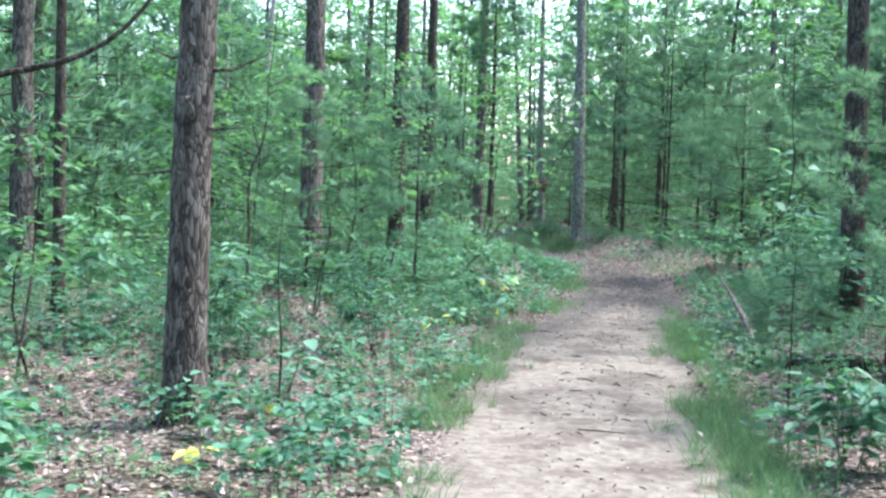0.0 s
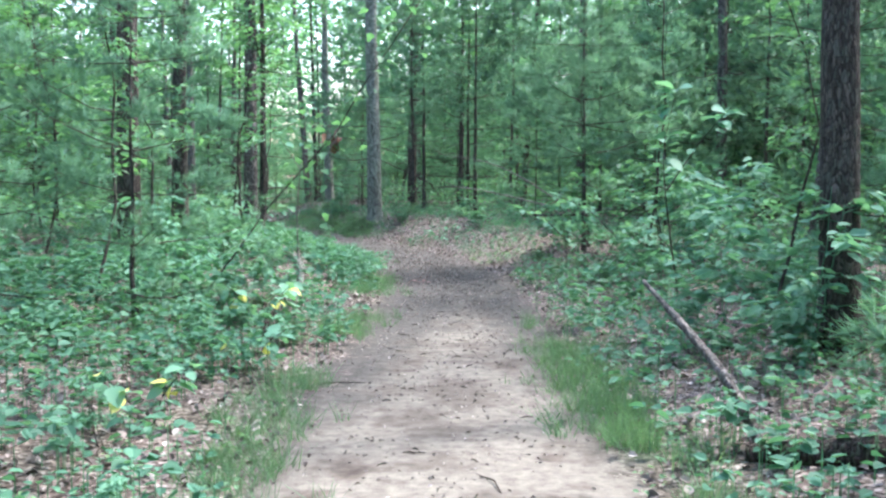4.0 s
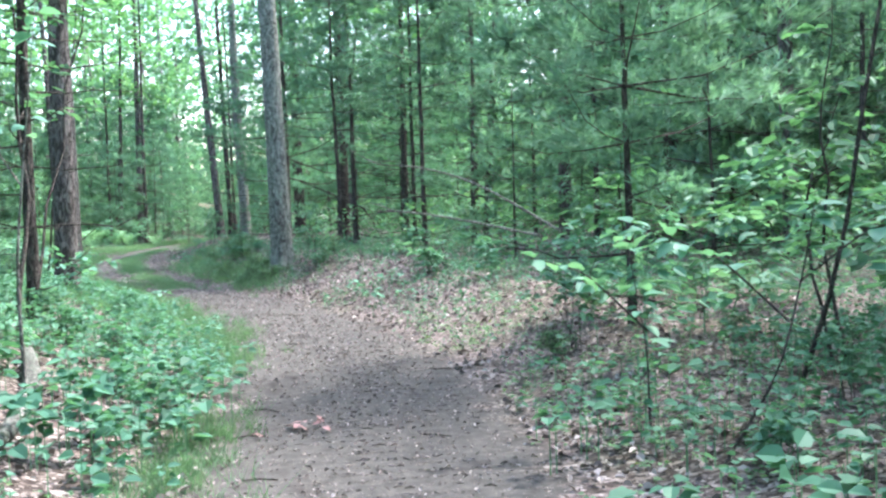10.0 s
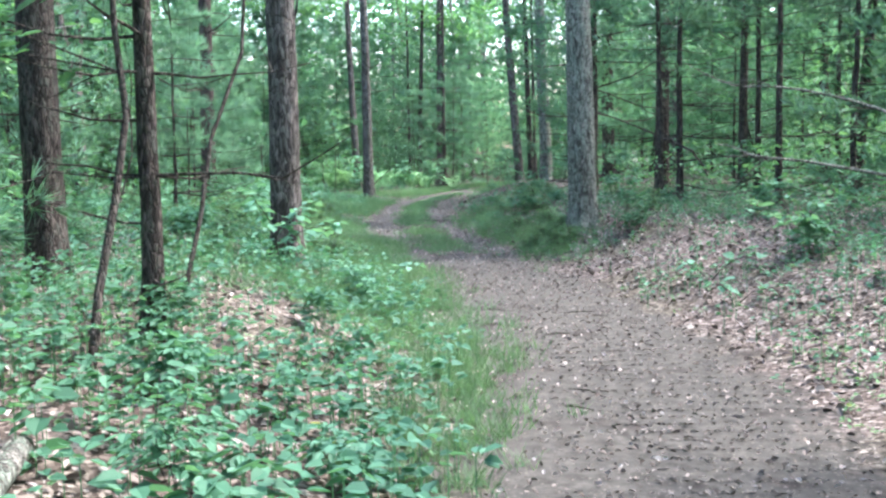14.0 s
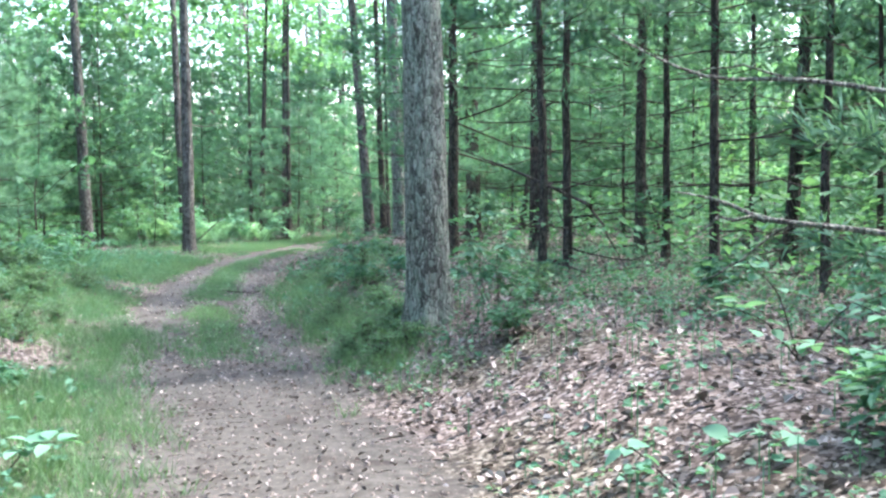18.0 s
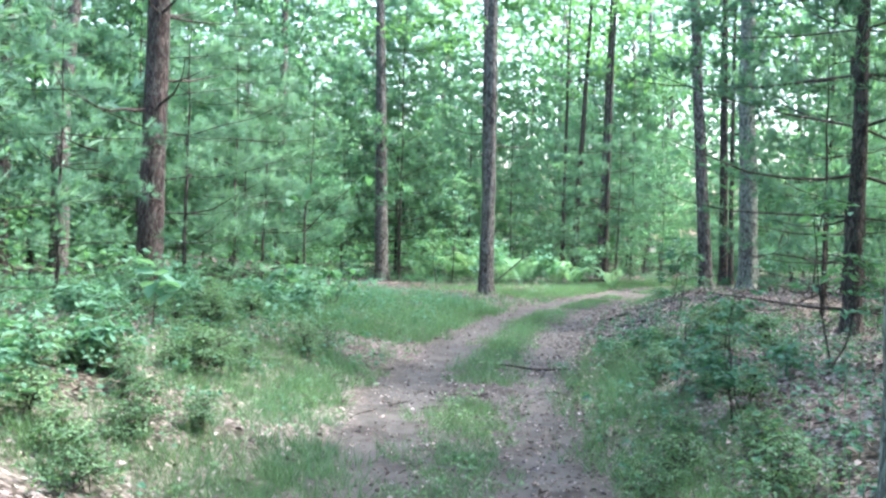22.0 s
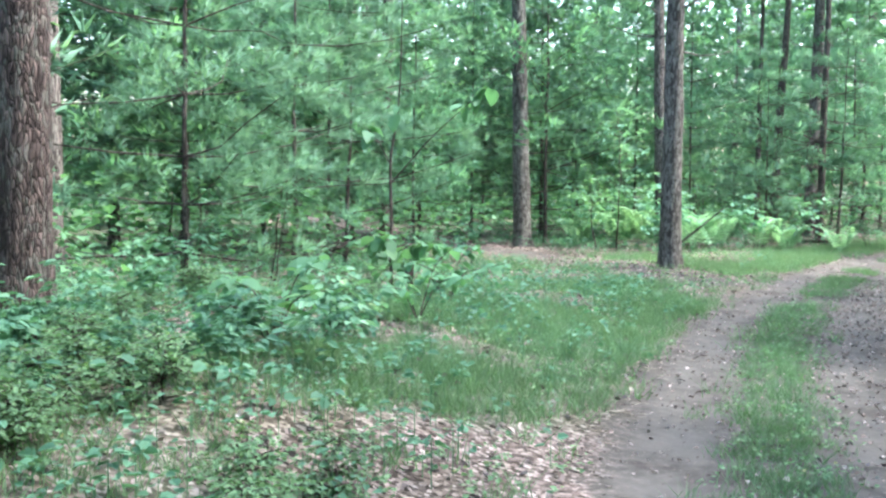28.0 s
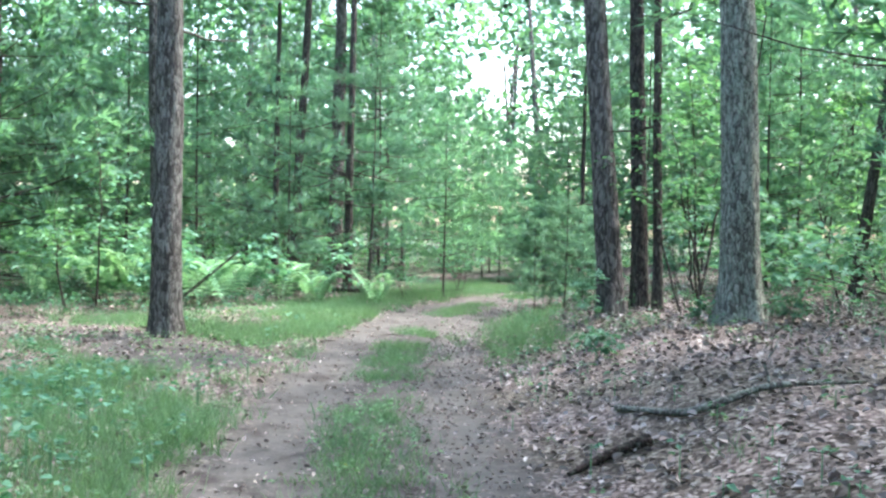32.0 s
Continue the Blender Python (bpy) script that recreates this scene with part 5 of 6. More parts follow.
v, f = blades(c, np.c_[np.cos(az), np.sin(az), g.normal(0, 0.2, len(c))], np.c_[g.normal(0, 0.35, (len(c), 2)), np.ones(len(c))], size, size * 0.78, 0.14, True)
stem_v = np.stack([np.c_[hxy, hz - 0.02] - (0.003, 0, 0), np.c_[hxy, hz - 0.02] + (0.003, 0, 0), np.c_[hxy, hz + stalk] + (0.002, 0, 0), np.c_[hxy, hz + stalk] - (0.002, 0, 0)], 1).reshape(-1, 3)
v, f = join([(v, f), (stem_v, np.arange(len(stem_v)).reshape(-1, 4))])
tagged(new("ground_cover", mesh_np("ground_cover", v, f, [HERBS], False)), "low leafy herbs and seedlings covering the forest floor", "plants", kind="stuff")

# seedlings, clover and moss-like herbs between them, finer still
xy, u, r = scatter(g, 90000, -17, 6, -6, 48)
patch = wave(xy[:, 0], xy[:, 1], 1.4, 61) + 0.7 * wave(xy[:, 0], xy[:, 1], 4.2, 62)
cover = np.clip(0.5 + 1.1 * patch, 0.0, 1) * ease((np.abs(u) - 0.85) / 0.5) * ease((6.5 - np.abs(u)) / 2) * np.where((u > 0) & (r > 34), 0.12, np.where((u > 0) & (r > 17) & (r < 24), 0.4, 0.75))
cover = np.maximum(cover, np.exp(-((u - 0.05) / 0.3) ** 2) * ease((r - 24) / 2) * 0.8 * (patch > 0.1))
keep = g.uniform(0, 1, len(xy)) < cover
keep[keep] = off_log(xy[keep], 0.12)
sxy = xy[keep]
k = 6
c = np.repeat(np.c_[sxy, height(sxy) + g.uniform(0.015, 0.11, len(sxy))], k, 0)
az = g.uniform(0, 6.283, len(c))
c += np.c_[np.cos(az), np.sin(az), g.normal(0, 0.6, len(c))] * g.uniform(0.0, 0.035, len(c))[:, None]
size = g.uniform(0.018, 0.042, len(c))
v, f = blades(c, np.c_[np.cos(az), np.sin(az), g.normal(0.1, 0.3, len(c))], np.c_[g.normal(0, 0.4, (len(c), 2)), np.ones(len(c))], size, size * 0.75)
tagged(new("seedlings", mesh_np("seedlings", v, f, [HEATH], False)), "tiny green seedlings and clover between the fallen leaves", "plants", kind="stuff")

# knee-high thicket farther from the track
xy, u, r = scatter(g, 24000, -46, 30, -14, 78)
au = np.abs(u)
patch = wave(xy[:, 0], xy[:, 1], 0.7, 51) + 0.5 * wave(xy[:, 0], xy[:, 1], 2.0, 52)
side2 = np.abs(lateral(xy, LINE2)[0])
near_edge = np.where(u < 0, np.interp(r, (0, 20, 25, 40, 44), (3.0, 3.0, 4.2, 4.5, 6.0)), np.interp(r, (0, 20, 34, 38, 48), (2.6, 2.6, 3.4, 5.0, 3.0)))
keep = (g.uniform(0, 1, len(xy)) < np.clip(0.55 + patch, 0.12, 1) * ease((au - near_edge) / 2.5)) & (side2 > 1.5)
txy = xy[keep]
tall = g.uniform(0.15, 1, len(txy)) ** 1.6 * np.interp(np.abs(u[keep]), (3, 8, 16), (0.7, 1.3, 2.4))
k = 11
c = np.repeat(np.c_[txy, height(txy) + tall], k, 0) + g.normal(0, 1, (len(txy) * k, 3)) * (0.28, 0.28, 0.14)
az = g.uniform(0, 6.283, len(c))
size = np.repeat(np.interp(np.abs(u[keep]), (3, 12, 25), (0.10, 0.19, 0.36)), k) * g.uniform(0.7, 1.3, len(c))
v, f = blades(c, np.c_[np.cos(az), np.sin(az), g.normal(-0.1, 0.25, len(c))], np.c_[g.normal(0, 0.4, (len(c), 2)), np.ones(len(c))], size, size * 0.7)
tagged(new("thicket", mesh_np("thicket", v, f, [LEAVES], False)), "tangled green undergrowth filling the woods", "undergrowth", kind="stuff")

# fallen leaves, thick beside the track, thin on it
xy, u, r = scatter(g, 360000, -24, 8, -8, 56)
au = np.abs(u)
patch = wave(xy[:, 0], xy[:, 1], 1.0, 41) + 0.7 * wave(xy[:, 0], xy[:, 1], 3.0, 42)
dens = np.where(au < 0.95, np.interp(r, (0, 4, 10, 16, 30, 40), (0.10, 0.3, 0.75, 1.0, 0.75, 0.4)), 0.95) * np.where(au > 6, 0.2, 1.0) * np.clip(0.75 + 0.6 * patch, 0.2, 1)
dens = np.where((u > 0.3) & (r > 20), 1.0, dens)
dens = np.where((u < -0.8) & (r > 21) & (r < 42) & (u > -3.5), dens * 0.35, dens)
keep = g.uniform(0, 1, len(xy)) < dens * 0.85
lxy = xy[keep]
c = np.c_[lxy, height(lxy) + g.uniform(0.004, 0.035, len(lxy))]
az = g.uniform(0, 6.283, len(c))
size = g.uniform(0.028, 0.072, len(c)) * np.where(np.abs(u[keep]) < 0.95, np.interp(r[keep], (0, 12, 18), (0.4, 0.45, 0.62)), 1.0)
v, f = blades(c, np.c_[np.cos(az), np.sin(az), g.normal(0, 0.4, len(c))], np.c_[g.normal(0, 0.6, (len(c), 2)), np.ones(len(c))], size, size * g.uniform(0.5, 0.9, len(c)), 0.3, True)
tagged(new("leaf_litter", mesh_np("leaf_litter", v, f, [LITTER], False)), "dry brown and tan fallen leaves on the ground", "leaf litter", kind="stuff")

# trodden leaf crumbs on the track
k = g.integers(np.searchsorted(LINE[:, 1], -4), np.searchsorted(LINE[:, 1], 44), 70000)
way = LINE[np.minimum(k + 1, len(LINE) - 1)] - LINE[k - 1]
way /= np.linalg.norm(way, axis=1)[:, None]
u = g.normal(0, 0.62, len(k))
xy = LINE[k] + np.c_[way[:, 1], -way[:, 0]] * u[:, None]
patch = wave(xy[:, 0], xy[:, 1], 2.2, 71) + 0.6 * wave(xy[:, 0], xy[:, 1], 6.0, 72)
p_crumb = np.interp(LINE[k, 1], (2, 8, 13, 44), (0.06, 0.3, 0.9, 0.7)) * np.clip(0.6 + patch, 0.1, 1) * np.where((LINE[k, 1] > 26) & (np.abs(u + 0.58) < 0.22), 0.2, 1.0)
xy = xy[g.uniform(0, 1, len(k)) < p_crumb]
c = np.c_[xy, height(xy) + g.uniform(0.002, 0.01, len(xy))]
az = g.uniform(0, 6.283, len(c))
size = g.uniform(0.012, 0.04, len(c))
v, f = blades(c, np.c_[np.cos(az), np.sin(az), g.normal(0, 0.25, len(c))], np.c_[g.normal(0, 0.4, (len(c), 2)), np.ones(len(c))], size, size * g.uniform(0.25, 0.7, len(c)), 0.2)
tagged(new("leaf_crumbs", mesh_np("leaf_crumbs", v, f, [CRUMBS], False)), "trodden brown leaf crumbs on the earth track", "leaf litter", kind="stuff")

# twigs and crumbs of bark on the ground
pieces = []
xy, u, r = scatter(g, 900, -16, 6, -6, 50)
for (x, y), uu in zip(xy, u):
    if abs(uu) < 5:
        a, ln = g.uniform(0, 6.283), g.uniform(0.06, 0.35)
        z = ground_z(x, y) + 0.006
        pieces.append(tube([(x, y, z), (x + math.cos(a) * ln / 2, y + math.sin(a) * ln / 2, z + 0.01), (x + math.cos(a + 0.2) * ln, y + math.sin(a + 0.2) * ln, z)], (0.004, 0.005, 0.002), 4))
for _ in range(260):
    k = int(np.searchsorted(LINE[:, 1], g.uniform(-5, 16)))
    x, y = LINE[k] + g.normal(0, 0.42, 2)
    a, ln = g.uniform(0, 6.283), g.uniform(0.02, 0.09)
    z = ground_z(x, y) + 0.004
    pieces.append(tube([(x, y, z), (x + math.cos(a) * ln / 2, y + math.sin(a) * ln / 2, z + 0.006), (x + math.cos(a) * ln, y + math.sin(a) * ln, z)], (0.002, 0.0045, 0.002), 4))
v, f = join(pieces)
tagged(new("twigs", mesh_np("twigs", v, f, [ROTTEN])), "small dark twigs strewn over track and litter", "twigs", kind="stuff")


# ---------------------------------------------------------------- logs, branches, single plants
def log(name, pts, radii, mat, label, category, seed, seg=12, rough=0.08, twigs=()):
    p = np.asarray(pts, float)
    k = np.linspace(0, 1, len(p))
    fine = np.linspace(0, 1, 16)
    q = np.stack([np.interp(fine, k, p[:, c]) for c in (0, 1, 2)], 1)
    q[1:-1] = (q[:-2] + 2 * q[1:-1] + q[2:]) / 4
    o = q[0].copy()
    v, f = tube(q - o, np.interp(fine, k, radii), seg, rough, seed)
    ob = thing(name, *o, label, category)
    part("wood", mesh_np("wood", v, f, [mat]), ob)
    g = np.random.default_rng(seed)
    for a, b, rad in twigs:
        v, f = tube(bend(np.asarray(a) - o, np.asarray(b) - o, (0, 0, 0.05), 7, g, 0.02), np.linspace(rad, 0.003, 7), 6, 0.05, seed)
        part("twig", mesh_np("twig", v, f, [mat]), ob)
    return ob


def gz(x, y, dz=0.0):
    return (x, y, ground_z(x, y) + dz)


log("fallen_log", [gz(x, y, 0.06) for x, y in LOG_LINE], (0.02, 0.04, 0.05, 0.055, 0.06, 0.05), DEAD,
    "pale bent fallen log with lichen lying in green herbs", "log", 1)
log("leaning_log", [gz(2.85, 3.3, 0.0), (2.72, 3.8, 0.40), (2.55, 4.5, 0.62), (2.38, 5.1, 0.82)], (0.034, 0.032, 0.028, 0.012), BARK_BROWN, "broken brown branch propped up out of the shrubs", "log", 2)
log("rotten_log", [gz(2.75, 3.35, 0.03), gz(3.15, 3.1, 0.05), gz(3.6, 2.95, 0.06), gz(4.2, 2.7, 0.03)], (0.05, 0.08, 0.09, 0.06), ROTTEN, "dark rotten log on leaf litter", "log", 3)
log("bare_branch", [(1.9, 20.3, 0.95), (0.9, 20.7, 1.18), (0.2, 20.85, 1.32), (-0.22, 20.9, 1.36), (-0.42, 21.0, 1.46), (-0.62, 21.1, 1.5)], (0.02, 0.017, 0.014, 0.013, 0.008, 0.003), DEAD,
    "bare grey dead branch arching low over the bank", "branch", 4, twigs=[((-0.22, 20.9, 1.36), (-0.62, 20.9, 1.24), 0.012), ((-0.1, 20.88, 1.34), (-0.5, 21.3, 1.05), 0.009), ((1.9, 20.3, 0.95), gz(2.5, 20.1), 0.03)])
log("bare_branch", [(2.2, 20.6, 1.0), (1.5, 20.9, 1.45), (0.9, 21.1, 1.8), (0.3, 21.25, 1.98), (-0.1, 21.35, 2.06), (-0.42, 21.45, 2.05), (-0.72, 21.5, 2.2), (-0.95, 21.55, 2.34)], (0.022, 0.019, 0.016, 0.013, 0.011, 0.009, 0.006, 0.003), DEAD,
    "long bare dead branch reaching up beside the pines", "branch", 5, twigs=[((-0.1, 21.35, 2.06), (-0.6, 21.6, 2.12), 0.008), ((2.2, 20.6, 1.0), gz(2.7, 20.4), 0.032)])
log("stick", [gz(-8.98, 37.33, 0.02), gz(-8.79, 37.55, 0.035), gz(-8.55, 37.64, 0.05)], (0.014, 0.028, 0.034), ROTTEN, "dark broken stick lying on dry leaves", "stick", 6)
log("fallen_branch", [gz(-8.76, 38.6, 0.03), gz(-8.55, 38.25, 0.03), gz(-8.34, 37.97, 0.04), gz(-8.1, 37.97, 0.05), gz(-7.86, 38.1, 0.06), gz(-7.3, 38.2, 0.05)], (0.026, 0.02, 0.026, 0.024, 0.02, 0.01), DEAD, "greenish lichen-covered branch fallen on the litter", "branch", 8,
    twigs=[(gz(-7.86, 38.1, 0.06), gz(-7.8, 38.2, 0.3), 0.010)])
log("stick", [gz(-8.1, 35.72, 0.02), gz(-7.97, 35.53, 0.03), gz(-7.75, 35.4, 0.04), gz(-7.4, 35.3, 0.04)], (0.02, 0.03, 0.03, 0.024), BARK_BROWN, "dark stick half buried in leaves", "stick", 9)
log("stick", [gz(-7.9, 36.15, 0.02), gz(-7.84, 35.95, 0.05), gz(-7.76, 35.7, 0.03)], (0.016, 0.03, 0.024), DEAD, "short pale stick on dry leaves", "stick", 18)
log("fallen_branch", [gz(-7.95, 31.15, 0.02), gz(-7.7, 31.25, 0.03), gz(-7.3, 31.3, 0.03), gz(-6.95, 31.4, 0.03)], (0.005, 0.01, 0.011, 0.006), ROTTEN, "dark branch lying across the grassy track", "branch", 10)
log("fallen_branch", [gz(-1.55, 28.0, 0.9), gz(-2.4, 28.6, 1.3), gz(-3.6, 29.8, 1.75)], (0.02, 0.016, 0.006), BARK_DARK, "thin dark dead branch slanting out of the brush", "branch", 11, twigs=[(gz(-1.55, 28.0, 0.9), gz(-1.0, 27.6, 0.0), 0.02)])
log("fallen_branch", [gz(-16.2, 47.2, 0.1), gz(-15.6, 47.0, 0.5), gz(-15.0, 46.9, 0.95)], (0.03, 0.025, 0.012), DEAD, "pale dead branch standing out of the ferns", "branch", 12)
log("fallen_log", [gz(-16.2, 52.6, 0.05), gz(-14.6, 52.2, 0.07), gz(-13.4, 52.4, 0.05)], (0.05, 0.06, 0.04), ROTTEN, "dark old log in the brush behind the ferns", "log", 13)
log("fallen_log", [gz(0.2, 33.5, 0.25), gz(1.6, 32.6, 0.35), gz(3.2, 32.0, 0.3)], (0.06, 0.07, 0.05), DEAD, "old pale log lying under the pines", "log", 14)
log("stump", [gz(-13.65, 35.4, -0.03), gz(-13.65, 35.4, 0.15), gz(-13.63, 35.42, 0.36)], (0.07, 0.055, 0.04), ROTTEN, "small dark broken stump in the bushes", "stump", 15)

# a tree beside the start whose dark bare limb hangs into the view
canopy_tree(-2.3, -3.25, 0.26, 14, BARK_DARK, 190, (-0.4, 0), "dark trunk with a long bare limb near the track", (), (6.8, 3.0))
_l = np.array([(-2.3, -3.25, 1.95), (-1.7, -3.05, 2.12), (-1.21, -2.87, 2.23), (-0.8, -2.73, 2.31), (-0.55, -2.65, 2.41), (-0.38, -2.59, 2.57), (-0.2, -2.5, 2.85), (0.1, -2.3, 3.3)])
log("bare_branch", _l, (0.03, 0.024, 0.02, 0.017, 0.014, 0.011, 0.008, 0.004), BARK_DARK, "dark bare limb curving up over the undergrowth", "branch", 16, twigs=[((-1.7, -3.05, 2.12), (-0.95, -2.7, 1.95), 0.007), ((-1.2, -2.87, 2.23), (-1.0, -2.6, 1.7), 0.006)])

# the leaning sapling hung with brown dead leaves
lean_tree = thing("leaning_sapling", -2.0, 8.45, ground_z(-2.0, 8.45), "thin dark sapling leaning over the track with brown dead leaves", "sapling")
_q = np.array([(-2.0, 8.45, 0.0), (-1.6, 8.5, 0.5), (-1.25, 8.55, 1.0), (-0.85, 8.6, 1.45), (-0.51, 8.68, 1.83), (-0.25, 8.75, 2.3), (0.05, 8.85, 2.75), (0.45, 9.0, 3.4)]) - (-2.0, 8.45, 0)
part("stem", mesh_np("stem", *tube(_q, np.linspace(0.011, 0.005, 8), 8, 0.06, 3), [BARK_DARK]), lean_tree)
_g = np.random.default_rng(17)
DRY_LEAF = leaf_mesh("leaf", 0.14, 0.08, BROWN_LEAF, True)
for i in range(12):
    c = np.array((1.49, 0.23, 1.78)) + _g.normal(0, 0.05, 3)
    part("leaf", DRY_LEAF, lean_tree, "curled brown dead leaf", pose(*c, _g.uniform(0, 360), 60 + _g.normal(0, 25), _g.uniform(0, 360)))
for i in range(90):
    k_ = _g.uniform(2.5, 7)
    c = np.array([np.interp(k_, np.arange(8), _q[:, a]) for a in (0, 1, 2)]) + _g.normal(0, 0.22, 3)
    part("leaf", OAK_LEAF, lean_tree, "", pose(*c, _g.normal(0, 20), _g.normal(10, 20), _g.uniform(0, 360)) @ Matrix.Diagonal((0.8, 0.8, 0.8, 1)))

# plants with large single leaves
broad_plant(-0.85, 6.9, [([(0, 0, 0), (0.05, 0, 0.3), (0.25, 0.05, 0.5)], 13, 0.35), ([(0, 0, 0), (-0.2, 0.1, 0.35), (-0.4, 0.1, 0.5)], 13, 0.35), ([(0, 0, 0), (0.1, 0.25, 0.35), (0.15, 0.5, 0.5)], 13, 0.35)],
            BIG_LEAF, "large-leaved bright green plant with a few yellow leaves", 1, yellow=2, size=0.75, droop=10)
broad_plant(-0.55, 5.6, [([(0, 0, 0), (0.05, 0.1, 0.2), (0.2, 0.2, 0.3)], 9, 0.4), ([(0, 0, 0), (-0.15, 0, 0.2), (-0.35, 0, 0.3)], 9, 0.4)], BIG_LEAF, "low large-leaved plant beside the track", 2, yellow=1, size=0.68, droop=12)
broad_plant(-0.6, 3.6, [([(0, 0, 0), (0.05, 0.1, 0.25), (0.2, 0.2, 0.4)], 12, 0.4), ([(0, 0, 0), (-0.15, 0, 0.25), (-0.35, 0, 0.4)], 12, 0.4)], BIG_LEAF, "pale green large-leaved plant with yellowing leaves", 3, yellow=3, size=0.7, droop=10)
broad_plant(3.15, 8.75, [([(0, 0, 0), (-0.12, 0.05, 0.8), (-0.2, 0.1, 1.6), (-0.05, 0.1, 2.3)], 26, 0.6), ([(-0.15, 0.05, 1.2), (0.2, 0.2, 1.7), (0.55, 0.3, 2.1)], 14, 0.4)], BIG_LEAF, "tall thin sapling with large drooping leaves", 4, "sapling")
broad_plant(2.3, 11.2, [([(0, 0, 0), (0.3, 0.05, 0.45), (0.45, 0.1, 1.0), (0.5, 0.1, 1.3)], 22, 0.6), ([(0.35, 0.05, 0.7), (0.0, 0.1, 1.05), (-0.5, 0.1, 1.25)], 18, 0.35), ([(0.42, 0.1, 0.9), (0.8, 0.2, 1.15), (1.2, 0.2, 1.25)], 18, 0.3)],
            MID_LEAF, "bent sapling with pale green leaves over the litter", 5, "sapling")
broad_plant(2.05, 11.95, [([(0, 0, 0), (0.0, 0.05, 0.5), (-0.1, 0.1, 1.15)], 18, 0.5), ([(0, 0, 0.6), (-0.35, 0.1, 0.95), (-0.7, 0.1, 1.05)], 14, 0.3)], MID_LEAF, "slim sapling with pale green leaves", 6, "sapling")
broad_plant(0.12, 22.4, [([(0, 0, 0), (-0.2, 0, 0.25), (-0.6, 0.0, 0.38)], 14, 0.3), ([(0, 0, 0), (0.25, 0.1, 0.3), (0.55, 0.1, 0.42)], 14, 0.3), ([(0, 0, 0), (-0.1, 0.2, 0.4), (-0.3, 0.3, 0.6)], 8, 0.4)], MID_LEAF, "spreading plant with smooth bluish-green leaves", 7)
broad_plant(-0.6, 20.6, [([(0, 0, 0), (0.2, 0.1, 0.2), (0.5, 0.1, 0.25)], 9, 0.3), ([(0, 0, 0), (-0.2, 0.1, 0.15), (-0.3, -0.1, 0.2)], 7, 0.3)], BIG_LEAF, "low plant with round leaves on the leaf litter", 8, size=0.6)
broad_plant(-5.2, 20.9, [([(0, 0, 0), (0.2, 0.05, 0.25), (0.5, -0.1, 0.3)], 16, 0.25), ([(0, 0, 0), (-0.2, 0.15, 0.3), (-0.5, 0.1, 0.35)], 14, 0.25), ([(0, 0, 0), (0.2, -0.3, 0.25), (0.3, -0.7, 0.3)], 14, 0.25)], MID_LEAF, "bright compound-leaved plant at the foot of the trunk", 9)
broad_plant(-4.45, 19.2, [([(0, 0, 0), (0.05, 0.0, 0.4), (0.35, -0.05, 0.62)], 22, 0.4), ([(0, 0, 0), (-0.1, 0.0, 0.45), (-0.3, 0.0, 0.7)], 20, 0.4), ([(0, 0, 0), (0.2, -0.05, 0.35), (0.65, -0.1, 0.45)], 20, 0.3)], MID_LEAF, "bright leafy plant climbing before the brown trunk", 24, droop=6)
broad_plant(-4.0, 20.6, [([(0, 0, 0), (0.15, 0.05, 0.2), (0.4, -0.1, 0.25)], 14, 0.25), ([(0, 0, 0), (-0.2, -0.15, 0.2), (-0.3, -0.4, 0.25)], 12, 0.25)], MID_LEAF, "bright sprawling plant at the edge of the track", 10)
broad_plant(-5.9, 22.3, [([(0, 0, 0), (0.1, 0.05, 0.4), (0.2, 0.0, 0.6)], 12, 0.4), ([(0, 0, 0), (-0.2, 0, 0.3), (-0.35, 0, 0.5)], 12, 0.35)], BIG_LEAF, "large-leaved plant at the grassy verge", 11)
broad_plant(-9.9, 28.0, [([(0, 0, 0), (0.02, 0, 0.35), (0.0, 0.05, 0.62)], 12, 0.5), ([(0, 0, 0.2), (0.15, 0.1, 0.35), (0.3, 0.1, 0.42)], 6, 0.4)], BIG_LEAF, "upright plant with large light green leaves", 12)
broad_plant(-14.4, 35.95, [([(0, 0, 0), (0.02, 0, 0.7), (-0.03, 0, 1.45), (0.0, 0.0, 1.75), (0.1, 0.05, 2.2), (0.12, 0.05, 3.4), (0.14, 0.05, 5.4)], 5, 0.5), ([(0, 0, 0.35), (0.3, 0.0, 0.6), (0.8, -0.05, 0.62)], 30, 0.25), ([(0, 0, 0.4), (0.1, -0.2, 0.65), (0.2, -0.5, 0.7)], 18, 0.25),
                            ([(0, 0, 0.35), (-0.25, 0.0, 0.55), (-0.6, -0.05, 0.6)], 20, 0.25), ([(0, 0, 0.3), (0.3, -0.15, 0.42), (0.6, -0.2, 0.42)], 18, 0.25), ([(0.0, 0, 1.3), (0.55, 0.1, 1.85), (1.5, 0.3, 2.6)], 14, 0.7), ([(0, 0, 1.5), (-0.3, 0.1, 1.8), (-0.75, 0.2, 2.1)], 8, 0.5)],
            DARK_LEAF, "slim dark sapling with large drooping leaves low on its stem", 13, "sapling", droop=28, wood=BARK_DARK)
broad_plant(-7.4, 23.6, [([(0, 0, 0), (0.1, 0.0, 0.4), (0.25, 0.0, 0.55)], 14, 0.4), ([(0, 0, 0), (-0.15, 0.1, 0.4), (-0.35, 0.1, 0.5)], 14, 0.4)], BIG_LEAF, "large-leaved seedling on the grassy bank", 14)
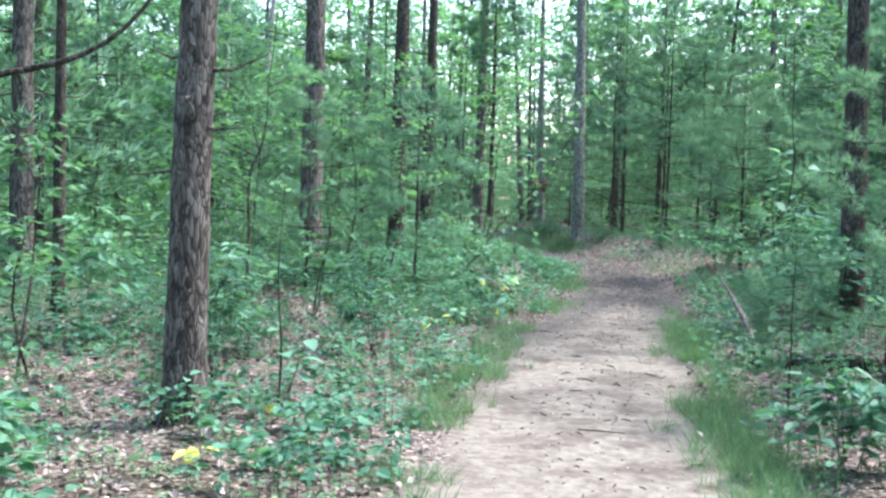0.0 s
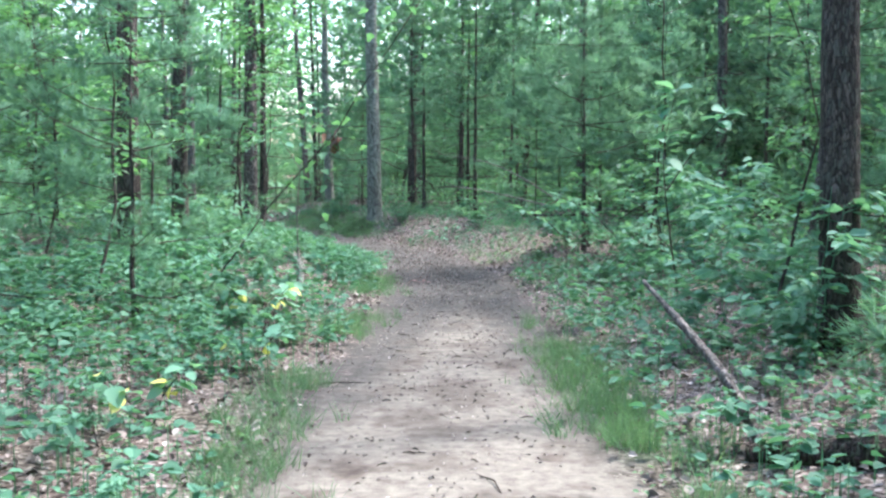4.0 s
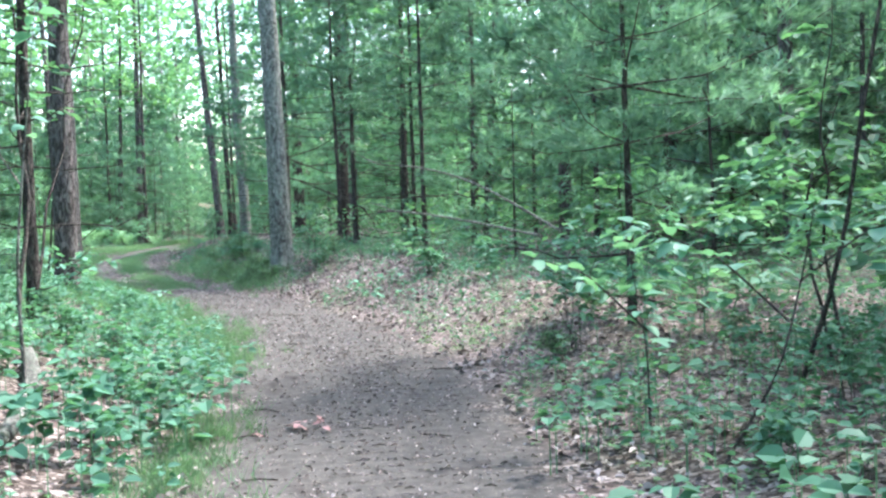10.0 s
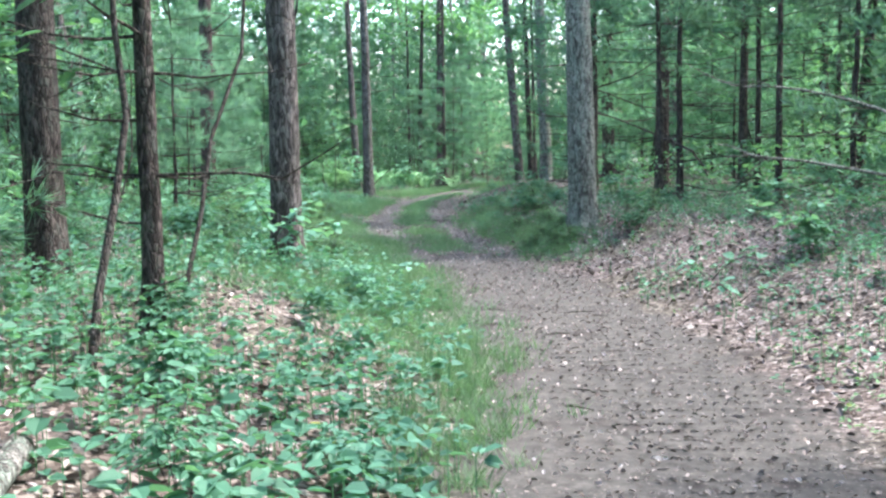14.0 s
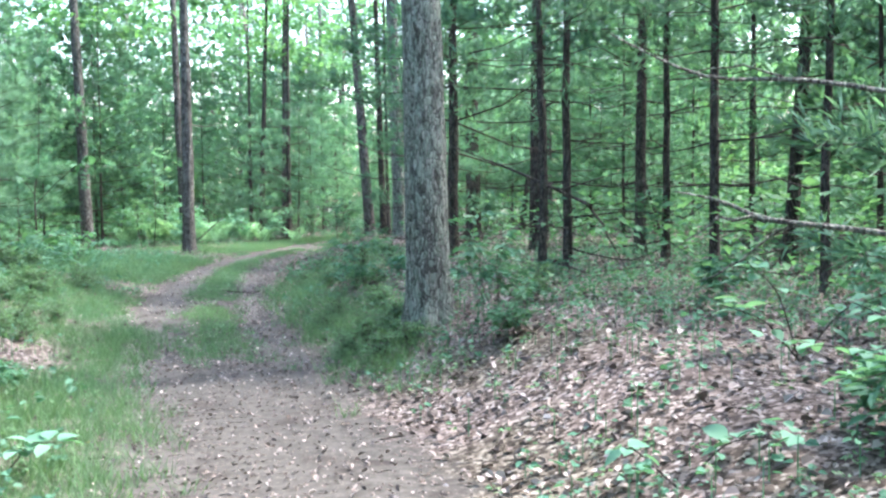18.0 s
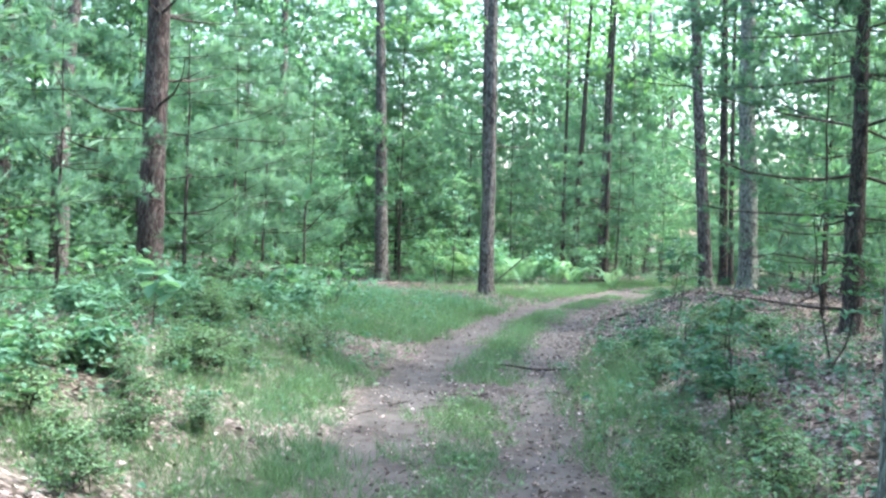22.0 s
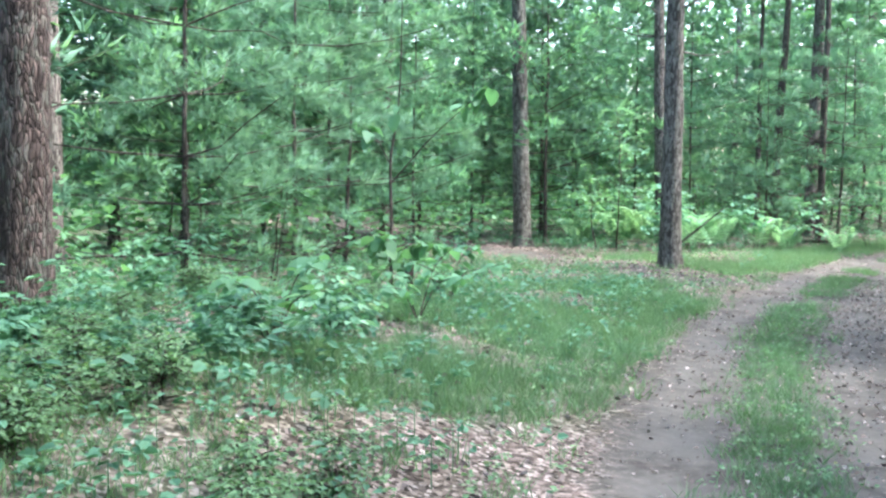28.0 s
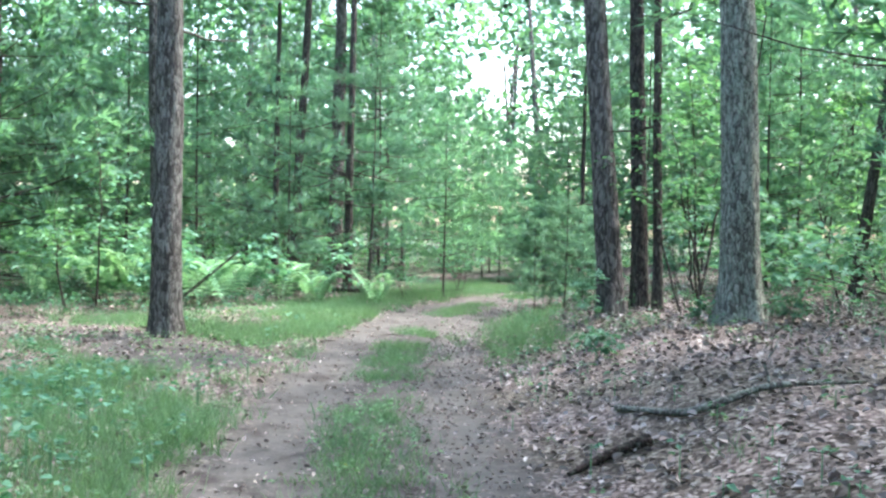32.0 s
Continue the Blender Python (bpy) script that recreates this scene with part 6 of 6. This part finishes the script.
broad_plant(-1.85, 12.4, [([(0, 0, 0), (-0.02, 0, 0.9), (0.08, 0, 1.7), (0.2, 0, 2.6)], 14, 0.65), ([(0.05, 0, 1.4), (-0.2, 0, 1.8), (-0.4, 0, 2.0)], 8, 0.4)], MID_LEAF, "thin upright sapling beside the fallen log", 15, "sapling", wood=DEAD)
broad_plant(-0.45, -0.75, [([(0, 0, 0), (0.03, 0, 0.5), (-0.02, 0, 1.0), (0.02, 0.02, 1.7)], 5, 0.3), ([(0, 0, 0), (0.12, 0, 0.3), (0.22, 0, 0.6)], 5, 0.6)], MID_LEAF, "thin dark sapling stems with few leaves", 16, "sapling")


def fern(x, y, seed, size, label):
    """Arching fronds, each with a row of leaflets on both sides."""
    g = np.random.default_rng(seed)
    t = thing("fern", x, y, ground_z(x, y), label, "fern", "ferns by the clearing")
    for i in range(int(g.integers(6, 9))):
        az, ln = g.uniform(0, 6.283), size * g.uniform(0.7, 1.1)
        k = np.linspace(0, 1, 12)
        p = np.c_[np.cos(az) * k * ln * 0.62, np.sin(az) * k * ln * 0.62, (1.5 * k - 0.75 * k ** 2.4) * ln]
        rib, rf = tube(p, np.linspace(0.005, 0.0015, 12), 4)
        kk = np.repeat(np.linspace(0.15, 1, 16), 2)
        sgn = np.tile((1, -1), 16)
        c = np.stack([np.interp(kk, k, p[:, a]) for a in (0, 1, 2)], 1)
        d = np.c_[np.cos(az + sgn * 1.25), np.sin(az + sgn * 1.25), np.full(32, 0.05)]
        v, f = blades(c, d, np.tile((0.0, 0, 1), (32, 1)), 0.30 * ln * np.sin(np.pi * (kk * 0.85 + 0.15)) + 0.02, 0.07 * ln)
        part("frond", mesh_np("frond", *join([(rib, rf), (v, f)]), [FERN], False), t)
    return t


for i, (x, y, s) in enumerate([(-18.6, 48.9, 1.0), (-18.0, 48.2, 0.85), (-16.0, 47.6, 0.9), (-15.4, 47.3, 0.8), (-16.6, 49.3, 0.9), (-14.3, 48.6, 0.7), (-17.8, 49.8, 1.0), (-19.3, 48.1, 0.9), (-13.4, 49.4, 0.6), (-17.2, 47.9, 1.0), (-15.6, 48.2, 0.9), (-18.9, 47.6, 0.8), (-14.9, 48.6, 0.8)]):
    fern(x, y, 500 + i, s * 1.12, "bright green fern at the sunny edge of the clearing")

# small single things
def leaf_group(name, x, y, leaf, count, spread, label, seed, dz=0.02):
    g = np.random.default_rng(seed)
    t = thing(name, x, y, ground_z(x, y), label, "leaves")
    for _ in range(count):
        part("leaf", leaf, t, "", pose(g.normal(0, spread), g.normal(0, spread), dz + g.uniform(0, 0.03), g.normal(0, 20), g.normal(-8, 15), g.uniform(0, 360)) @ Matrix.Diagonal((0.75, 0.75, 0.75, 1)))


leaf_group("fallen_red_leaves", -0.06, 12.65, leaf_mesh("leaf", 0.12, 0.065, RED_LEAF, True), 9, 0.13, "cluster of reddish dead oak leaves on the earth track", 1)
leaf_group("yellow_leaves", -0.32, -2.0, YELLOW_LEAF, 4, 0.07, "bright yellow leaves low above the litter", 2, 0.08)
leaf_group("yellow_leaves", -0.25, -0.9, YELLOW_LEAF, 2, 0.05, "small yellow leaves beside the trunk", 3, 0.1)
CHIP = leaf_mesh("leaf", 0.10, 0.05, PALE)
leaf_group("pale_leaf", 2.45, 0.08, CHIP, 1, 0.0, "pale scrap lying at the edge of the sand", 4, 0.015)
leaf_group("pale_leaf", -1.16, 14.47, CHIP, 2, 0.06, "pale dry leaf beside the track", 5, 0.02)

# a low plant with long rows of leaflets on the right bank
broad_plant(0.55, 20.95, [([(0, 0, 0), (-0.25, -0.05, 0.32), (-0.8, -0.1, 0.36)], 24, 0.25), ([(0, 0, 0), (-0.15, -0.25, 0.3), (-0.5, -0.65, 0.28)], 20, 0.25), ([(0, 0, 0), (-0.1, 0.2, 0.4), (-0.35, 0.45, 0.5)], 18, 0.3)],
            MID_LEAF, "arching plant with rows of light green leaflets", 21, size=0.9)
broad_plant(-0.3, 19.5, [([(0, 0, 0), (0.15, 0, 0.15), (0.35, 0.05, 0.18)], 8, 0.3), ([(0, 0, 0), (-0.1, 0.15, 0.15), (-0.2, 0.3, 0.17)], 7, 0.3)], BIG_LEAF, "low plant with round pale leaves on the bank", 22, size=0.6)

broad_plant(-0.82, -1.38, [([(0, 0, 0), (0.1, 0, 0.12), (0.25, 0.0, 0.14)], 8, 0.2), ([(0, 0, 0), (-0.12, -0.05, 0.12), (-0.25, 0, 0.16)], 8, 0.2), ([(0, 0, 0), (0.0, 0.1, 0.2), (-0.05, 0.1, 0.34)], 7, 0.3)], MID_LEAF, "small green leaves crowding the foot of the brown trunk", 23, size=0.65)

# leaves round the feet of the trunks beside the clearing
shrub(-8.2, 43.5, "maple", 1, 0.66, 140)
shrub(-7.3, 43.0, "pale", 0, 1.0, 60)
shrub(-9.2, 43.5, "pale", 2, 0.5, 10)
shrub(-8.05, 42.0, "low", 1, 0.5, 30)
shrub(-7.2, 41.95, "low", 2, 0.6, 190)
shrub(-6.9, 41.7, "pale", 1, 0.7, 240)
pine(-9.75, 46.5, PINES["soft"][0], "small pale young pine with soft needles beside the track", "pines in the woods", 40, 0.5)
pine(-10.3, 47.6, PINES["soft"][1], "small pale young pine with soft needles beside the track", "pines in the woods", 150, 0.45)

# a spreading plant with dark drooping leaves on the bank before the clearing
for x, y, seed, size in ((-11.2, 31.3, 31, 0.75), (-11.9, 31.9, 32, 0.65), (-11.7, 33.3, 33, 0.6), (-12.3, 34.4, 34, 0.6)):
    broad_plant(x, y, [([(0, 0, 0), (0.2, 0.0, 0.35), (0.65, 0.05, 0.45)], 18, 0.3), ([(0, 0, 0), (-0.2, 0.05, 0.35), (-0.6, 0.1, 0.42)], 18, 0.3), ([(0, 0, 0), (0.05, -0.25, 0.3), (0.1, -0.6, 0.34)], 16, 0.3), ([(0, 0, 0), (0.0, 0.2, 0.45), (0.1, 0.35, 0.62)], 14, 0.35)],
                DARK_LEAF, "spreading plant with dark green drooping leaves on the bank", seed, size=size, droop=14)
